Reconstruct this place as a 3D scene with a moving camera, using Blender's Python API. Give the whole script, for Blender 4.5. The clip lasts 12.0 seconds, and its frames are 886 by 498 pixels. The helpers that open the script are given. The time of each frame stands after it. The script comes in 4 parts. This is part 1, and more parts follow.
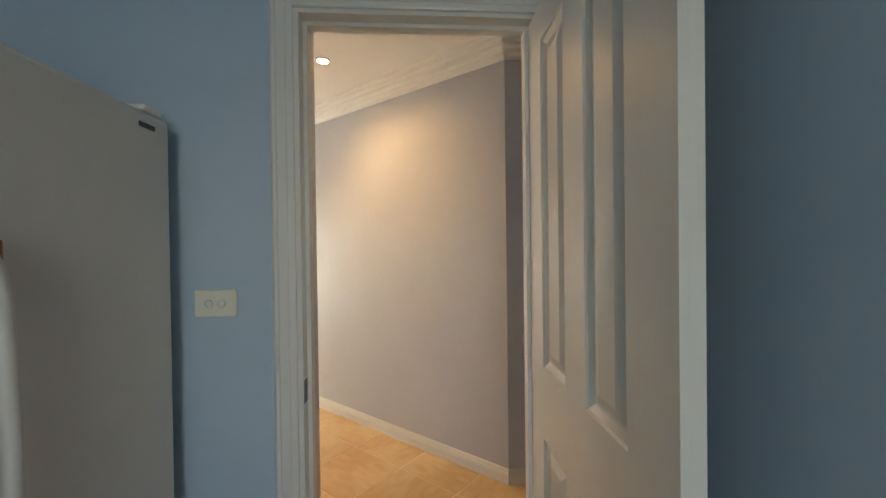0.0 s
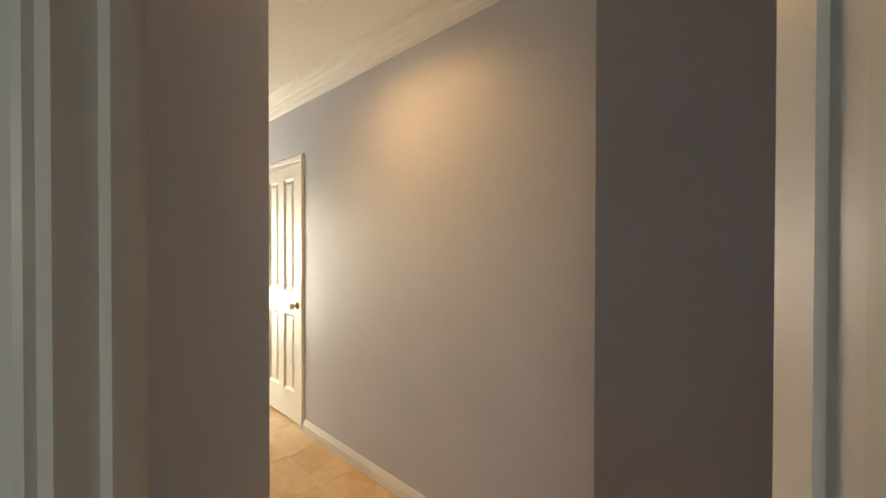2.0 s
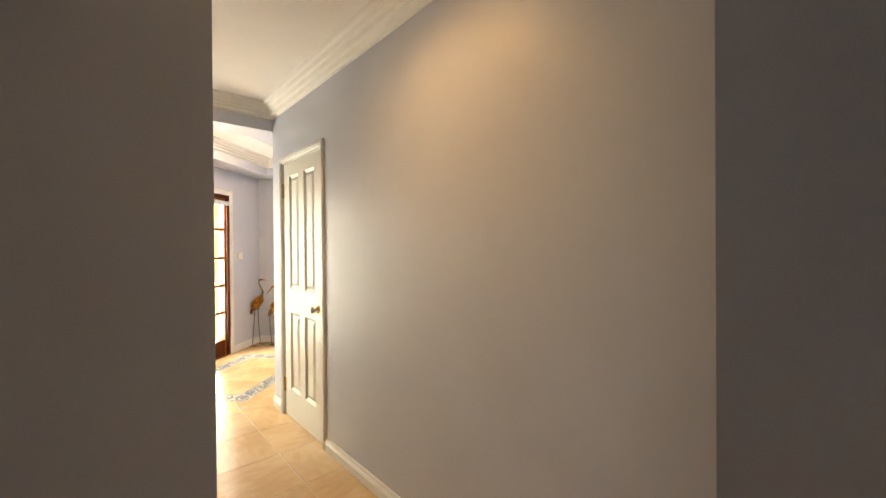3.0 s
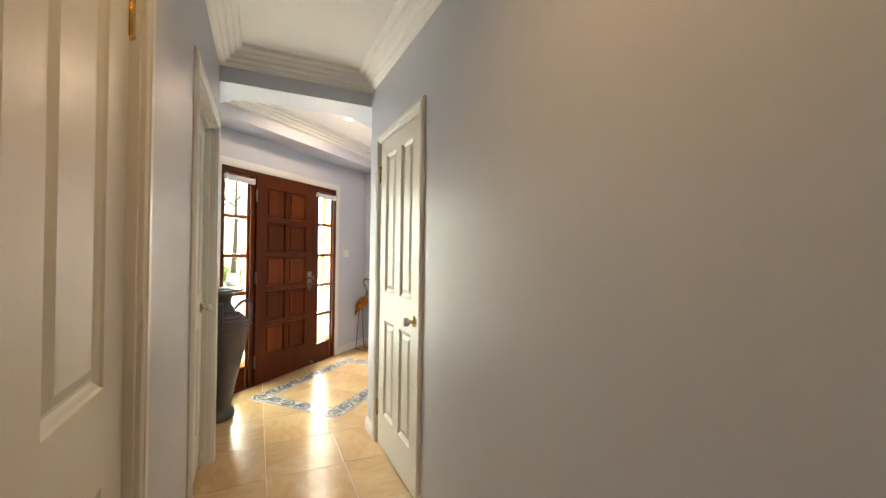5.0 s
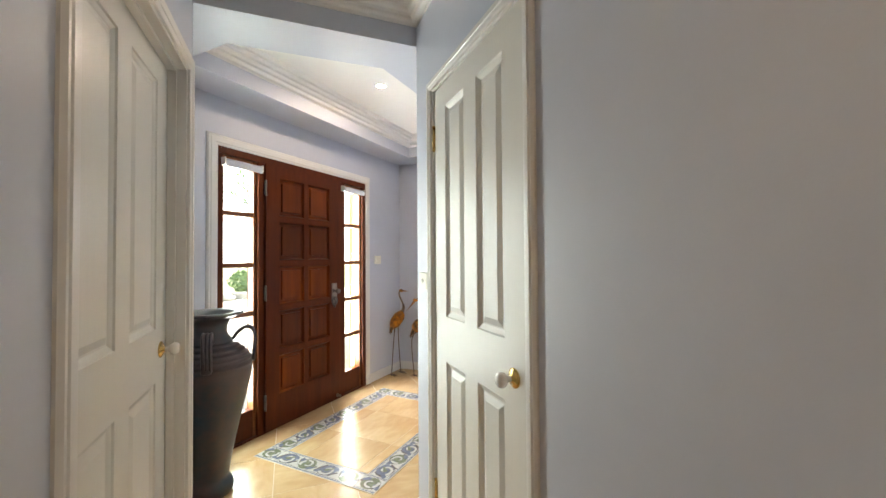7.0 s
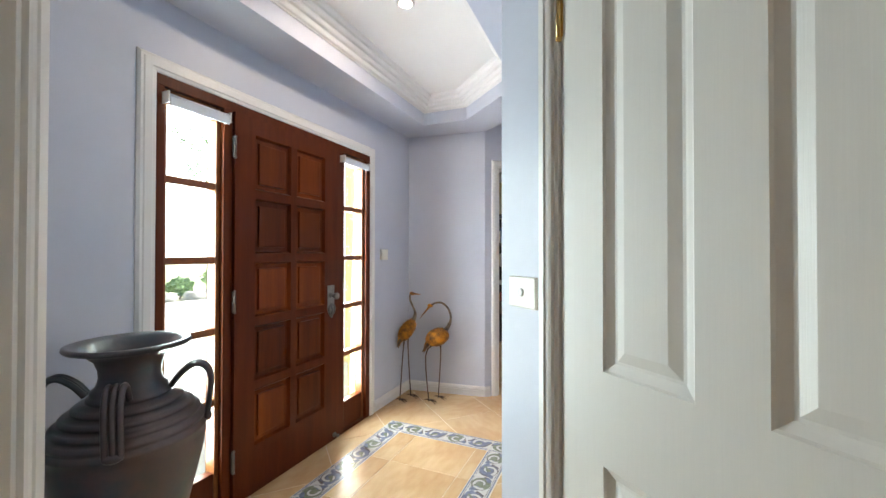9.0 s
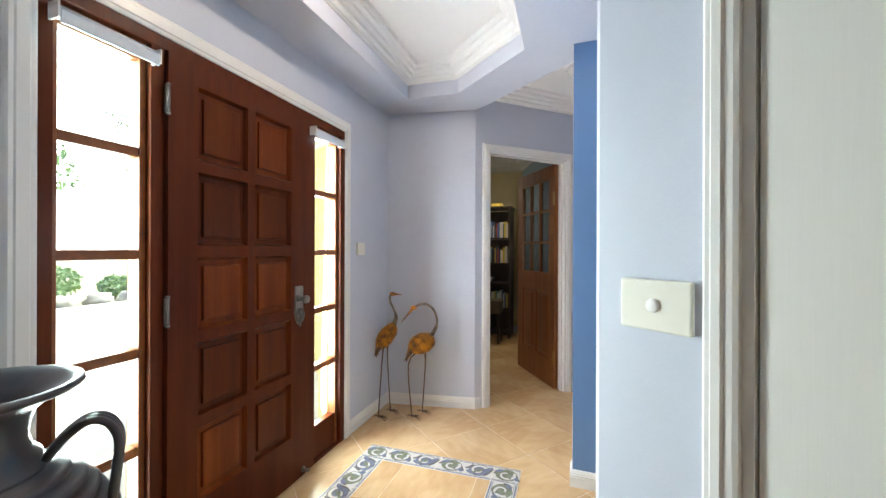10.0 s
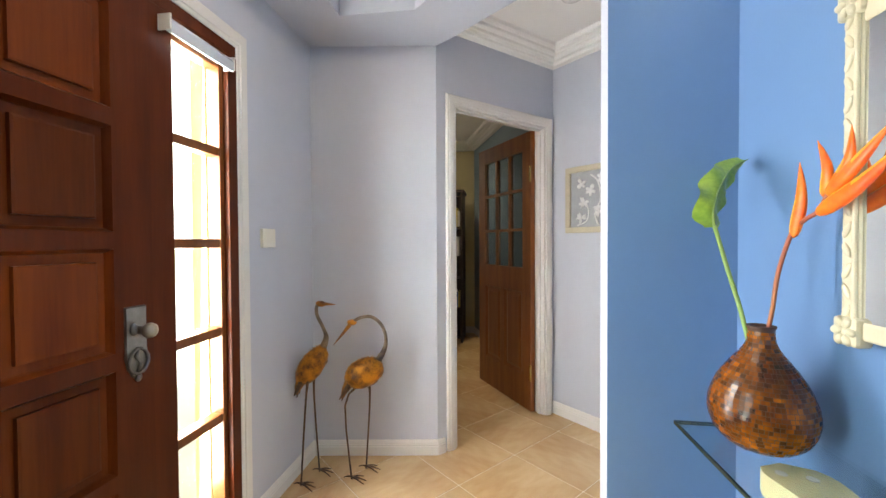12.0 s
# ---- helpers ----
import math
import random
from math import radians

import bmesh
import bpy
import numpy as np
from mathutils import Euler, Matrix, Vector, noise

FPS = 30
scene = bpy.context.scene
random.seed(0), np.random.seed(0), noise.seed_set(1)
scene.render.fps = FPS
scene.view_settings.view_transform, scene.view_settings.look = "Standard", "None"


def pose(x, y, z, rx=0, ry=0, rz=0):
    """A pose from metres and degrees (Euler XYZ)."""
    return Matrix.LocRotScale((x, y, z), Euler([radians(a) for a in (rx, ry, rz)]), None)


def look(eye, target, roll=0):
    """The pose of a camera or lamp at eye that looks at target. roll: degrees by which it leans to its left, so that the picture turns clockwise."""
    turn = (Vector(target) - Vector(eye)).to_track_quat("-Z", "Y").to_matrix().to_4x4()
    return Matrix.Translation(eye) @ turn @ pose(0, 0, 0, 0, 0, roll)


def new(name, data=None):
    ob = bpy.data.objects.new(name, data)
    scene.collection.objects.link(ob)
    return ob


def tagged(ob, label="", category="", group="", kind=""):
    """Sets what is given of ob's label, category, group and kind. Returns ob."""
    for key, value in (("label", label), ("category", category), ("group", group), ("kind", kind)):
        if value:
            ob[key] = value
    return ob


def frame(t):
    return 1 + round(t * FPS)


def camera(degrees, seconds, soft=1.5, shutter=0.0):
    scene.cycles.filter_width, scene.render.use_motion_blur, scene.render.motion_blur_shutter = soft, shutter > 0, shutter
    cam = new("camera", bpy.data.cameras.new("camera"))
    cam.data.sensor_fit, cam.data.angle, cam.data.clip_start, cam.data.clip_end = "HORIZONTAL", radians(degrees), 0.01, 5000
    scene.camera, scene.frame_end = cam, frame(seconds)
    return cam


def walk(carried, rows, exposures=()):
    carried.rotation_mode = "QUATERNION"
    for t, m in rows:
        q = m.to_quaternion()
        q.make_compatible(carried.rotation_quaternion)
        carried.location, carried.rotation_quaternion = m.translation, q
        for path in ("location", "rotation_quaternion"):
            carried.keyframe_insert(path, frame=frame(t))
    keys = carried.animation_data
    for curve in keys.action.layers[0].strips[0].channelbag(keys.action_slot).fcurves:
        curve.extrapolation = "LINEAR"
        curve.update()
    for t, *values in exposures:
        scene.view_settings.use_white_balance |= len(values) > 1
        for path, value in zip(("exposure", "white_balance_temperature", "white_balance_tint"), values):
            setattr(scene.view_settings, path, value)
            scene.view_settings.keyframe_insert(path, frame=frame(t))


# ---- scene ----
cam = camera(97.4, 12.0)
PATH = [
    (0, (3.363, -5.853, 1.4), (3.497, -3.858, 1.382), -0.7),
    (0.5, (3.377, -5.646, 1.397), (3.507, -3.651, 1.377), -0.5),
    (1, (3.393, -5.434, 1.389), (3.494, -3.436, 1.366), -0.4),
    (1.5, (3.383, -5.243, 1.366), (3.399, -3.243, 1.37), -0.1),
    (2, (3.376, -5.048, 1.404), (3.311, -3.049, 1.386), 0.1),
    (2.5, (3.351, -4.84, 1.383), (3.214, -2.845, 1.369), -0.3),
    (4.5, (3.173, -4.123, 1.325), (2.544, -2.224, 1.327), 0.6),
    (5, (3.076, -3.925, 1.311), (2.313, -2.076, 1.322), 0.8),
    (5.5, (2.964, -3.754, 1.308), (2.134, -1.934, 1.33), 0.7),
    (6, (2.82, -3.557, 1.301), (1.936, -1.763, 1.334), 0.4),
    (6.5, (2.66, -3.378, 1.296), (1.769, -1.588, 1.333), -0.0),
    (7, (2.467, -3.188, 1.293), (1.585, -1.393, 1.333), -0.4),
    (7.5, (2.298, -3.039, 1.297), (1.438, -1.234, 1.328), -0.3),
    (9.5, (1.594, -2.393, 1.271), (0.854, -0.535, 1.283), 0.3),
    (10, (1.428, -2.233, 1.265), (0.811, -0.331, 1.266), 0.2),
    (10.5, (1.305, -2.057, 1.259), (0.804, -0.121, 1.252), 0.2),
    (11, (1.209, -1.859, 1.248), (0.797, 0.098, 1.23), 0.1),
    (11.5, (1.134, -1.671, 1.249), (0.816, 0.303, 1.22), -0.1),
    (12, (1.077, -1.448, 1.243), (0.79, 0.531, 1.207), -0.3),
]
EXPOSURES = [(0, 2.9, 9300, 20), (1.0, 2.68, 9700, 20), (2.0, 2.52, 10000, 21), (2.5, 2.47, 10100, 21), (4.5, 1.99, 8950, 18), (5.5, 1.94, 8200, 17), (7.0, 1.86, 7400, 16), (9.5, 1.79, 6650, 14), (10.5, 1.86, 6750, 13), (12, 1.90, 7150, 13)]
walk(cam, [(t, look(eye, target, roll)) for t, eye, target, roll in PATH], EXPOSURES)

# ---- light, exposure ----
world = bpy.data.worlds.new("sky")
scene.world = world
world.use_nodes = True
wn = world.node_tree.nodes
sky = wn.new("ShaderNodeTexSky")
sky.sky_type, sky.sun_disc = "NISHITA", False
sky.sun_elevation, sky.sun_rotation = radians(58), radians(18)
wn["Background"].inputs[1].default_value = 0.15
world.node_tree.links.new(sky.outputs[0], wn["Background"].inputs[0])
sun = new("sun", bpy.data.lights.new("sun", "SUN"))
sun.data.energy, sun.data.angle, sun.data.color = 5.0, radians(0.5), (1.0, 0.95, 0.87)
sun.matrix_world = look((2, 6, 10), (0, 0, 0))


def area(name, eye, target, sx, sy, watts, color):
    ob = new(name, bpy.data.lights.new(name, "AREA"))
    ob.data.shape, ob.data.size, ob.data.size_y = "RECTANGLE", sx, sy
    ob.data.energy, ob.data.color = watts, color
    ob.matrix_world = look(eye, target)
    return ob


def spot(name, x, y, z, watts, color, cone=125, blend=0.7, radius=0.03):
    ob = new(name, bpy.data.lights.new(name, "SPOT"))
    ob.data.energy, ob.data.color, ob.data.spot_size = watts, color, radians(cone)
    ob.data.spot_blend, ob.data.shadow_soft_size = blend, radius
    ob.matrix_world = pose(x, y, z)
    return ob


DAY = (0.90, 0.94, 1.0)
WARM = (1.0, 0.66, 0.30)
area("daylight_sidelight", (-0.10, -1.37, 1.08), (3, -1.37, 1.0), 0.24, 1.72, 13.5, (0.80, 0.96, 0.98))
area("daylight_sidelight", (-0.10, -0.19, 1.08), (3, -0.19, 1.0), 0.26, 1.72, 18, DAY)
area("daylight_kitchen_window", (3.42, -8.02, 1.5), (3.0, -4, 1.4), 0.7, 1.1, 1.6, (0.55, 0.79, 1.0))
# added fill from an unseen spot, brightens the passage and office door wall
area("passage_fill_light", (5.2, -1.3, 1.5), (1.5, 0.9, 1.2), 0.9, 1.2, 44, DAY)
spot("hall_lamp", 2.785, -3.345, 2.56, 7.0, WARM, 160, 1.0, 0.05)
spot("entry_lamp", 0.787, -0.800, 2.56, 5.5, (1.0, 0.84, 0.66), 176, 0.2)
spot("niche_lamp", 1.66, -0.22, 2.36, 1.1, (1.0, 0.93, 0.85), 80, 0.5)
spot("office_lamp", 0.35, 2.85, 2.555, 15, (1.0, 0.86, 0.58))

# ---- materials ----


def mat(name, color, rough=0.5, metal=0.0, var=0.06, scale=8.0, bump=0.0, bscale=60.0, spec=0.5, coat=0.0, stretch=(1, 1, 1), color2=None, island=0.0):
    """Principled material with noise at two scales in colour and relief. island: random brightness of each object or island."""
    m = bpy.data.materials.new(name)
    m.use_nodes = True
    n, l = m.node_tree.nodes, m.node_tree.links
    b = n["Principled BSDF"]
    b.inputs["Roughness"].default_value, b.inputs["Metallic"].default_value = rough, metal
    b.inputs["Specular IOR Level"].default_value, b.inputs["Coat Weight"].default_value = spec, coat
    b.inputs["Coat Roughness"].default_value = 0.08
    tc = n.new("ShaderNodeTexCoord")
    mp = n.new("ShaderNodeMapping")
    mp.inputs["Scale"].default_value = stretch
    l.new(tc.outputs["Object"], mp.inputs[0])
    big = n.new("ShaderNodeTexNoise")
    big.inputs["Scale"].default_value, big.inputs["Detail"].default_value = scale, 5
    small = n.new("ShaderNodeTexNoise")
    small.inputs["Scale"].default_value, small.inputs["Detail"].default_value = scale * 7, 3
    l.new(mp.outputs[0], big.inputs[0]), l.new(mp.outputs[0], small.inputs[0])
    add = n.new("ShaderNodeMath")
    add.operation = "MULTIPLY_ADD"
    add.inputs[1].default_value = 0.35
    l.new(small.outputs[0], add.inputs[0]), l.new(big.outputs[0], add.inputs[2])
    ramp = n.new("ShaderNodeValToRGB")
    ramp.color_ramp.elements[0].position, ramp.color_ramp.elements[1].position = 0.48, 0.88
    c2 = color2 or tuple(min(1, c * (1 + var)) for c in color)
    c1 = color if color2 else tuple(c * (1 - var) for c in color)
    ramp.color_ramp.elements[0].color, ramp.color_ramp.elements[1].color = (*c1, 1), (*c2, 1)
    l.new(add.outputs[0], ramp.inputs[0])
    out = ramp.outputs[0]
    if island:
        info = n.new("ShaderNodeObjectInfo") if island > 0 else n.new("ShaderNodeNewGeometry")
        rnd = info.outputs["Random"] if island > 0 else info.outputs["Random Per Island"]
        mr = n.new("ShaderNodeMapRange")
        mr.inputs["To Min"].default_value, mr.inputs["To Max"].default_value = 1 - abs(island), 1 + abs(island)
        l.new(rnd, mr.inputs[0])
        mul = n.new("ShaderNodeVectorMath")
        mul.operation = "SCALE"
        l.new(out, mul.inputs[0]), l.new(mr.outputs[0], mul.inputs["Scale"])
        out = mul.outputs[0]
    l.new(out, b.inputs["Base Color"])
    rr = n.new("ShaderNodeMapRange")
    rr.inputs["To Min"].default_value, rr.inputs["To Max"].default_value = rough * 0.88, min(1, rough * 1.15)
    l.new(small.outputs[0], rr.inputs[0]), l.new(rr.outputs[0], b.inputs["Roughness"])
    if bump:
        tex = n.new("ShaderNodeTexNoise")
        tex.inputs["Scale"].default_value, tex.inputs["Detail"].default_value = bscale, 3
        l.new(mp.outputs[0], tex.inputs[0])
        bp = n.new("ShaderNodeBump")
        bp.inputs["Strength"].default_value, bp.inputs["Distance"].default_value = bump, 0.002
        l.new(tex.outputs[0], bp.inputs["Height"]), l.new(bp.outputs[0], b.inputs["Normal"])
    return m


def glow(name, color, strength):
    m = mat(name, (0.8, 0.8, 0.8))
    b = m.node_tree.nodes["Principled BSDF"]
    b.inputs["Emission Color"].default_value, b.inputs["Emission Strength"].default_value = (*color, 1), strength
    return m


def glass(name, tint=(0.9, 0.97, 0.95), rough=0.0, facing=0.1):
    """Thin pane: mostly clear, with a gloss."""
    m = bpy.data.materials.new(name)
    m.use_nodes = True
    n, l = m.node_tree.nodes, m.node_tree.links
    n.remove(n["Principled BSDF"])
    tr, gl, mx, fr = (n.new("ShaderNode" + k) for k in ("BsdfTransparent", "BsdfGlossy", "MixShader", "LayerWeight"))
    tr.inputs[0].default_value = (*tint, 1)
    gl.inputs["Roughness"].default_value = rough
    fr.inputs[0].default_value = 0.5
    pw = n.new("ShaderNodeMath")
    pw.operation, pw.inputs[1].default_value = "POWER", 4.0
    sc = n.new("ShaderNodeMath")
    sc.operation, sc.inputs[1].default_value, sc.inputs[2].default_value = "MULTIPLY_ADD", 0.5, 0.04
    l.new(fr.outputs["Facing"], pw.inputs[0]), l.new(pw.outputs[0], sc.inputs[0])
    l.new(sc.outputs[0], mx.inputs[0]), l.new(tr.outputs[0], mx.inputs[1]), l.new(gl.outputs[0], mx.inputs[2])
    l.new(mx.outputs[0], n["Material Output"].inputs[0])
    return m


PAINT = mat("lilac_wall_paint", (0.525, 0.555, 0.635), 0.45, var=0.025, scale=2.5, bump=0.10, bscale=160)
KPAINT = mat("blue_kitchen_paint", (0.42, 0.555, 0.67), 0.42, var=0.03, scale=2.5, bump=0.10, bscale=160)
NICHE = mat("cornflower_blue_paint", (0.115, 0.218, 0.405), 0.38, var=0.03, scale=2.5, bump=0.10, bscale=160)
OFFICE = mat("yellow_office_paint", (0.72, 0.62, 0.36), 0.5, var=0.03, scale=3)
OFFICE2 = mat("grey_blue_office_paint", (0.22, 0.30, 0.37), 0.5, var=0.03, scale=3)
CEIL = mat("white_ceiling_paint", (0.80, 0.79, 0.77), 0.6, var=0.015, scale=3, bump=0.05, bscale=200)
TRIM = mat("white_gloss_trim", (0.73, 0.72, 0.695), 0.30, var=0.004, scale=1.2)
DOORW = mat("cream_door_paint", (0.70, 0.69, 0.645), 0.38, var=0.012, scale=4, bump=0.13, bscale=9, stretch=(40, 40, 1.2))
TILE = mat("honey_travertine_tile", (0.53, 0.330, 0.155), 0.25, color2=(0.70, 0.51, 0.295), scale=3.4, bump=0.02, bscale=6, island=0.05, spec=0.42, stretch=(1.0, 0.38, 1.0))
GROUT = mat("sandy_grout", (0.74, 0.62, 0.44), 0.8, var=0.1, scale=40)
TWHITE = mat("glazed_white_tile", (0.56, 0.55, 0.525), 0.22, var=0.04, scale=20)
TBROWN = mat("brown_glaze", (0.15, 0.125, 0.125), 0.2, var=0.2, scale=40)
TOLIVE = mat("olive_glaze", (0.19, 0.21, 0.15), 0.15, var=0.25, scale=60)
TBLUE = mat("blue_glaze", (0.17, 0.19, 0.26), 0.2, var=0.25, scale=60)
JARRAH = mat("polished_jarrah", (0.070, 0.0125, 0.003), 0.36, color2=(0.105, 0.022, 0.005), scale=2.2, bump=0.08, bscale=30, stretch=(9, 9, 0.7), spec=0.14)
JPANEL = mat("jarrah_panel", (0.085, 0.0155, 0.003), 0.34, color2=(0.155, 0.034, 0.006), scale=2.0, bump=0.08, bscale=30, stretch=(9, 9, 0.6), island=0.45, spec=0.14)
# lighter copy of the jarrah: daylight on the sidelight timber put into its colour
JDAYLIT = mat("daylit_jarrah", (0.17, 0.050, 0.012), 0.34, color2=(0.25, 0.080, 0.020), scale=3.0, bump=0.08, bscale=30, stretch=(9, 0.8, 9), spec=0.4)
OAKRED = mat("red_brown_timber", (0.21, 0.064, 0.016), 0.34, color2=(0.33, 0.115, 0.030), scale=2.2, bump=0.15, bscale=30, stretch=(9, 9, 0.7))
DARKW = mat("dark_bookcase_timber", (0.018, 0.010, 0.007), 0.4, color2=(0.035, 0.02, 0.014), scale=3, stretch=(6, 6, 0.7))
URN = mat("dark_slate_glaze", (0.026, 0.046, 0.058), 0.32, color2=(0.082, 0.054, 0.054), scale=3.2, bump=0.25, bscale=45)
GOLD = mat("rusted_gold_metal", (0.085, 0.033, 0.010), 0.40, metal=0.5, color2=(0.55, 0.215, 0.014), scale=22, bump=0.7, bscale=60)
IRON = mat("dark_rusty_iron", (0.06, 0.040, 0.027), 0.5, metal=0.5, color2=(0.19, 0.10, 0.045), scale=30, bump=0.3)
NECKM = mat("grey_brown_brushed_metal", (0.05, 0.036, 0.03), 0.4, metal=0.5, color2=(0.30, 0.22, 0.15), scale=20, bump=0.4, bscale=80)
BRASS = mat("polished_brass", (0.75, 0.52, 0.20), 0.2, metal=1.0, var=0.05)
PEWTER = mat("dull_pewter", (0.20, 0.19, 0.18), 0.4, metal=1.0, var=0.15, scale=40)
CHROME = mat("aged_silver_metal", (0.30, 0.285, 0.255), 0.36, metal=1.0, var=0.12, scale=40, bump=0.2)
PORC = mat("white_porcelain", (0.80, 0.79, 0.76), 0.1, var=0.01)
PLATE = mat("cream_switch_plastic", (0.77, 0.75, 0.66), 0.35, var=0.015)
CREAM = mat("cream_carved_plaster", (0.74, 0.67, 0.40), 0.55, var=0.06, scale=10, bump=0.3, bscale=40)
CREAMF = mat("ivory_frame_paint", (0.54, 0.485, 0.35), 0.45, var=0.06, scale=12, bump=0.4, bscale=45)
RELIEF = mat("white_relief_plaster", (0.74, 0.74, 0.73), 0.7, var=0.06, scale=12)
RBACK = mat("grey_relief_ground", (0.36, 0.37, 0.40), 0.7, var=0.08, scale=14)
AMBER = mat("amber_mosaic", (0.055, 0.011, 0.001), 0.22, color2=(0.38, 0.112, 0.005), scale=7, coat=0.0, spec=0.45, island=-0.75)
AMBERG = mat("dark_mosaic_grout", (0.05, 0.02, 0.01), 0.5, var=0.1)
LEAF = mat("green_leaf", (0.11, 0.23, 0.018), 0.33, color2=(0.32, 0.47, 0.06), scale=12)
STEM = mat("green_stem", (0.16, 0.26, 0.06), 0.45, var=0.15)
RSTEM = mat("red_green_stem", (0.36, 0.075, 0.04), 0.45, color2=(0.34, 0.14, 0.06), scale=6)
BRACT = mat("orange_bract", (0.72, 0.060, 0.006), 0.38, color2=(0.86, 0.19, 0.010), scale=9)
BRACTY = mat("yellow_bract_edge", (0.80, 0.30, 0.015), 0.38, color2=(0.72, 0.42, 0.04), scale=9)
FRIDGE = mat("white_enamel_fridge", (0.62, 0.61, 0.585), 0.33, var=0.02, scale=6, bump=0.12, bscale=220)
DARKP = mat("dark_plastic", (0.03, 0.03, 0.03), 0.4)
BLIND = mat("pale_blue_blind", (0.55, 0.60, 0.66), 0.5, var=0.03)
PAVE = mat("pale_concrete_paving", (0.55, 0.52, 0.47), 0.8, var=0.1, scale=4, bump=0.2)
GRASS = mat("garden_ground", (0.22, 0.24, 0.11), 0.9, color2=(0.32, 0.31, 0.18), scale=6)
RENDERY = mat("yellow_render", (0.72, 0.55, 0.24), 0.8, var=0.05, scale=8, bump=0.3)
ROCK = mat("garden_rock", (0.34, 0.31, 0.27), 0.85, var=0.2, scale=6, bump=0.5)
HEDGE = mat("garden_foliage", (0.19, 0.28, 0.11), 0.5, color2=(0.28, 0.38, 0.17), scale=5, island=-0.4)
BARK = mat("grey_bark", (0.16, 0.12, 0.09), 0.9, var=0.2)
for m, lo, hi in ((GOLD, 0.47, 0.80), (URN, 0.55, 0.80)):
    cr = m.node_tree.nodes["Color Ramp"].color_ramp
    cr.elements[0].position, cr.elements[1].position = lo, hi
PANE = glass("clear_pane")
SHELF = glass("greenish_glass", (0.925, 0.955, 0.95))
SHEDGE = mat("dark_green_glass_edge", (0.006, 0.022, 0.022), 0.1)
GREYP = glass("grey_pane", (0.55, 0.60, 0.62), 0.03)
MIRROR = mat("mirror_silver", (0.86, 0.88, 0.88), 0.01, metal=1.0, var=0.0)
# emission for the backdrop, so the overexposed sky comes out white
SKYGLOW = glow("blown_white_sky_glow", (0.92, 0.97, 1.0), 1.6)
GLOW1 = glow("warm_lamp_glow", (1.0, 0.80, 0.52), 14)
GLOW2 = glow("white_lamp_glow", (1.0, 0.90, 0.74), 14)

# ---- mesh helpers ----


def add_box(bm, x0, x1, y0, y1, z0, z1, bevel=0.0, mi=0):
    r = bmesh.ops.create_cube(bm, size=1, matrix=Matrix.LocRotScale(((x0 + x1) / 2, (y0 + y1) / 2, (z0 + z1) / 2), None, (abs(x1 - x0), abs(y1 - y0), abs(z1 - z0))))
    vs = r["verts"]
    fs = {f for v in vs for f in v.link_faces}
    if bevel:
        g = bmesh.ops.bevel(bm, geom=list({e for v in vs for e in v.link_edges}), offset=bevel, segments=2, affect="EDGES", profile=0.5)
        fs = set(g["faces"]) | {f for f in fs if f.is_valid}
    for f in fs:
        f.material_index = mi


def box(x0, x1, y0, y1, z0, z1, bevel=0.0):
    bm = bmesh.new()
    add_box(bm, x0, x1, y0, y1, z0, z1, bevel)
    return bm


def lathe(profile, seg=32, bm=None, at=(0, 0, 0), axis=None, mi=0):
    """Turned body round z from (r, z) pairs; axis: a matrix to turn it."""
    bm = bm or bmesh.new()
    m = Matrix.Translation(at) @ (axis.to_4x4() if axis else Matrix())
    rings = []
    for r, z in profile:
        rings.append([bm.verts.new(m @ Vector((r * math.cos(2 * math.pi * i / seg), r * math.sin(2 * math.pi * i / seg), z))) for i in range(seg)])
    for a, b in zip(rings, rings[1:]):
        for i in range(seg):
            f = bm.faces.new((a[i], a[(i + 1) % seg], b[(i + 1) % seg], b[i]))
            f.smooth, f.material_index = True, mi
    for ring, flip in ((rings[0], True), (rings[-1], False)):
        f = bm.faces.new(ring[::-1] if flip else ring)
        f.material_index = mi
    return bm


def tube(pts, radii, seg=8, bm=None, mi=0):
    """Tapered round tube along points."""
    bm = bm or bmesh.new()
    pts = [Vector(p) for p in pts]
    if not isinstance(radii, (list, tuple)):
        radii = [radii] * len(pts)
    rings, ref = [], None
    for i, p in enumerate(pts):
        d = (pts[min(i + 1, len(pts) - 1)] - pts[max(i - 1, 0)]).normalized()
        if ref is None:
            ref = d.orthogonal().normalized()
        ref = (ref - d * ref.dot(d)).normalized()
        o = d.cross(ref)
        rings.append([bm.verts.new(p + radii[i] * (ref * math.cos(2 * math.pi * k / seg) + o * math.sin(2 * math.pi * k / seg))) for k in range(seg)])
    for a, b in zip(rings, rings[1:]):
        for i in range(seg):
            f = bm.faces.new((a[i], a[(i + 1) % seg], b[(i + 1) % seg], b[i]))
            f.smooth, f.material_index = True, mi
    for ring, flip in ((rings[0], True), (rings[-1], False)):
        bm.faces.new(ring[::-1] if flip else ring).material_index = mi
    return bm


def smooth_path(pts, n=6):
    """Catmull-Rom points through pts."""
    pts = [Vector(p) for p in pts]
    out = []
    for i in range(len(pts) - 1):
        p0, p1, p2, p3 = pts[max(i - 1, 0)], pts[i], pts[i + 1], pts[min(i + 2, len(pts) - 1)]
        for k in range(n):
            t = k / n
            out.append(0.5 * ((2 * p1) + (p2 - p0) * t + (2 * p0 - 5 * p1 + 4 * p2 - p3) * t * t + (3 * p1 - p0 - 3 * p2 + p3) * t ** 3))
    return out + [pts[-1]]


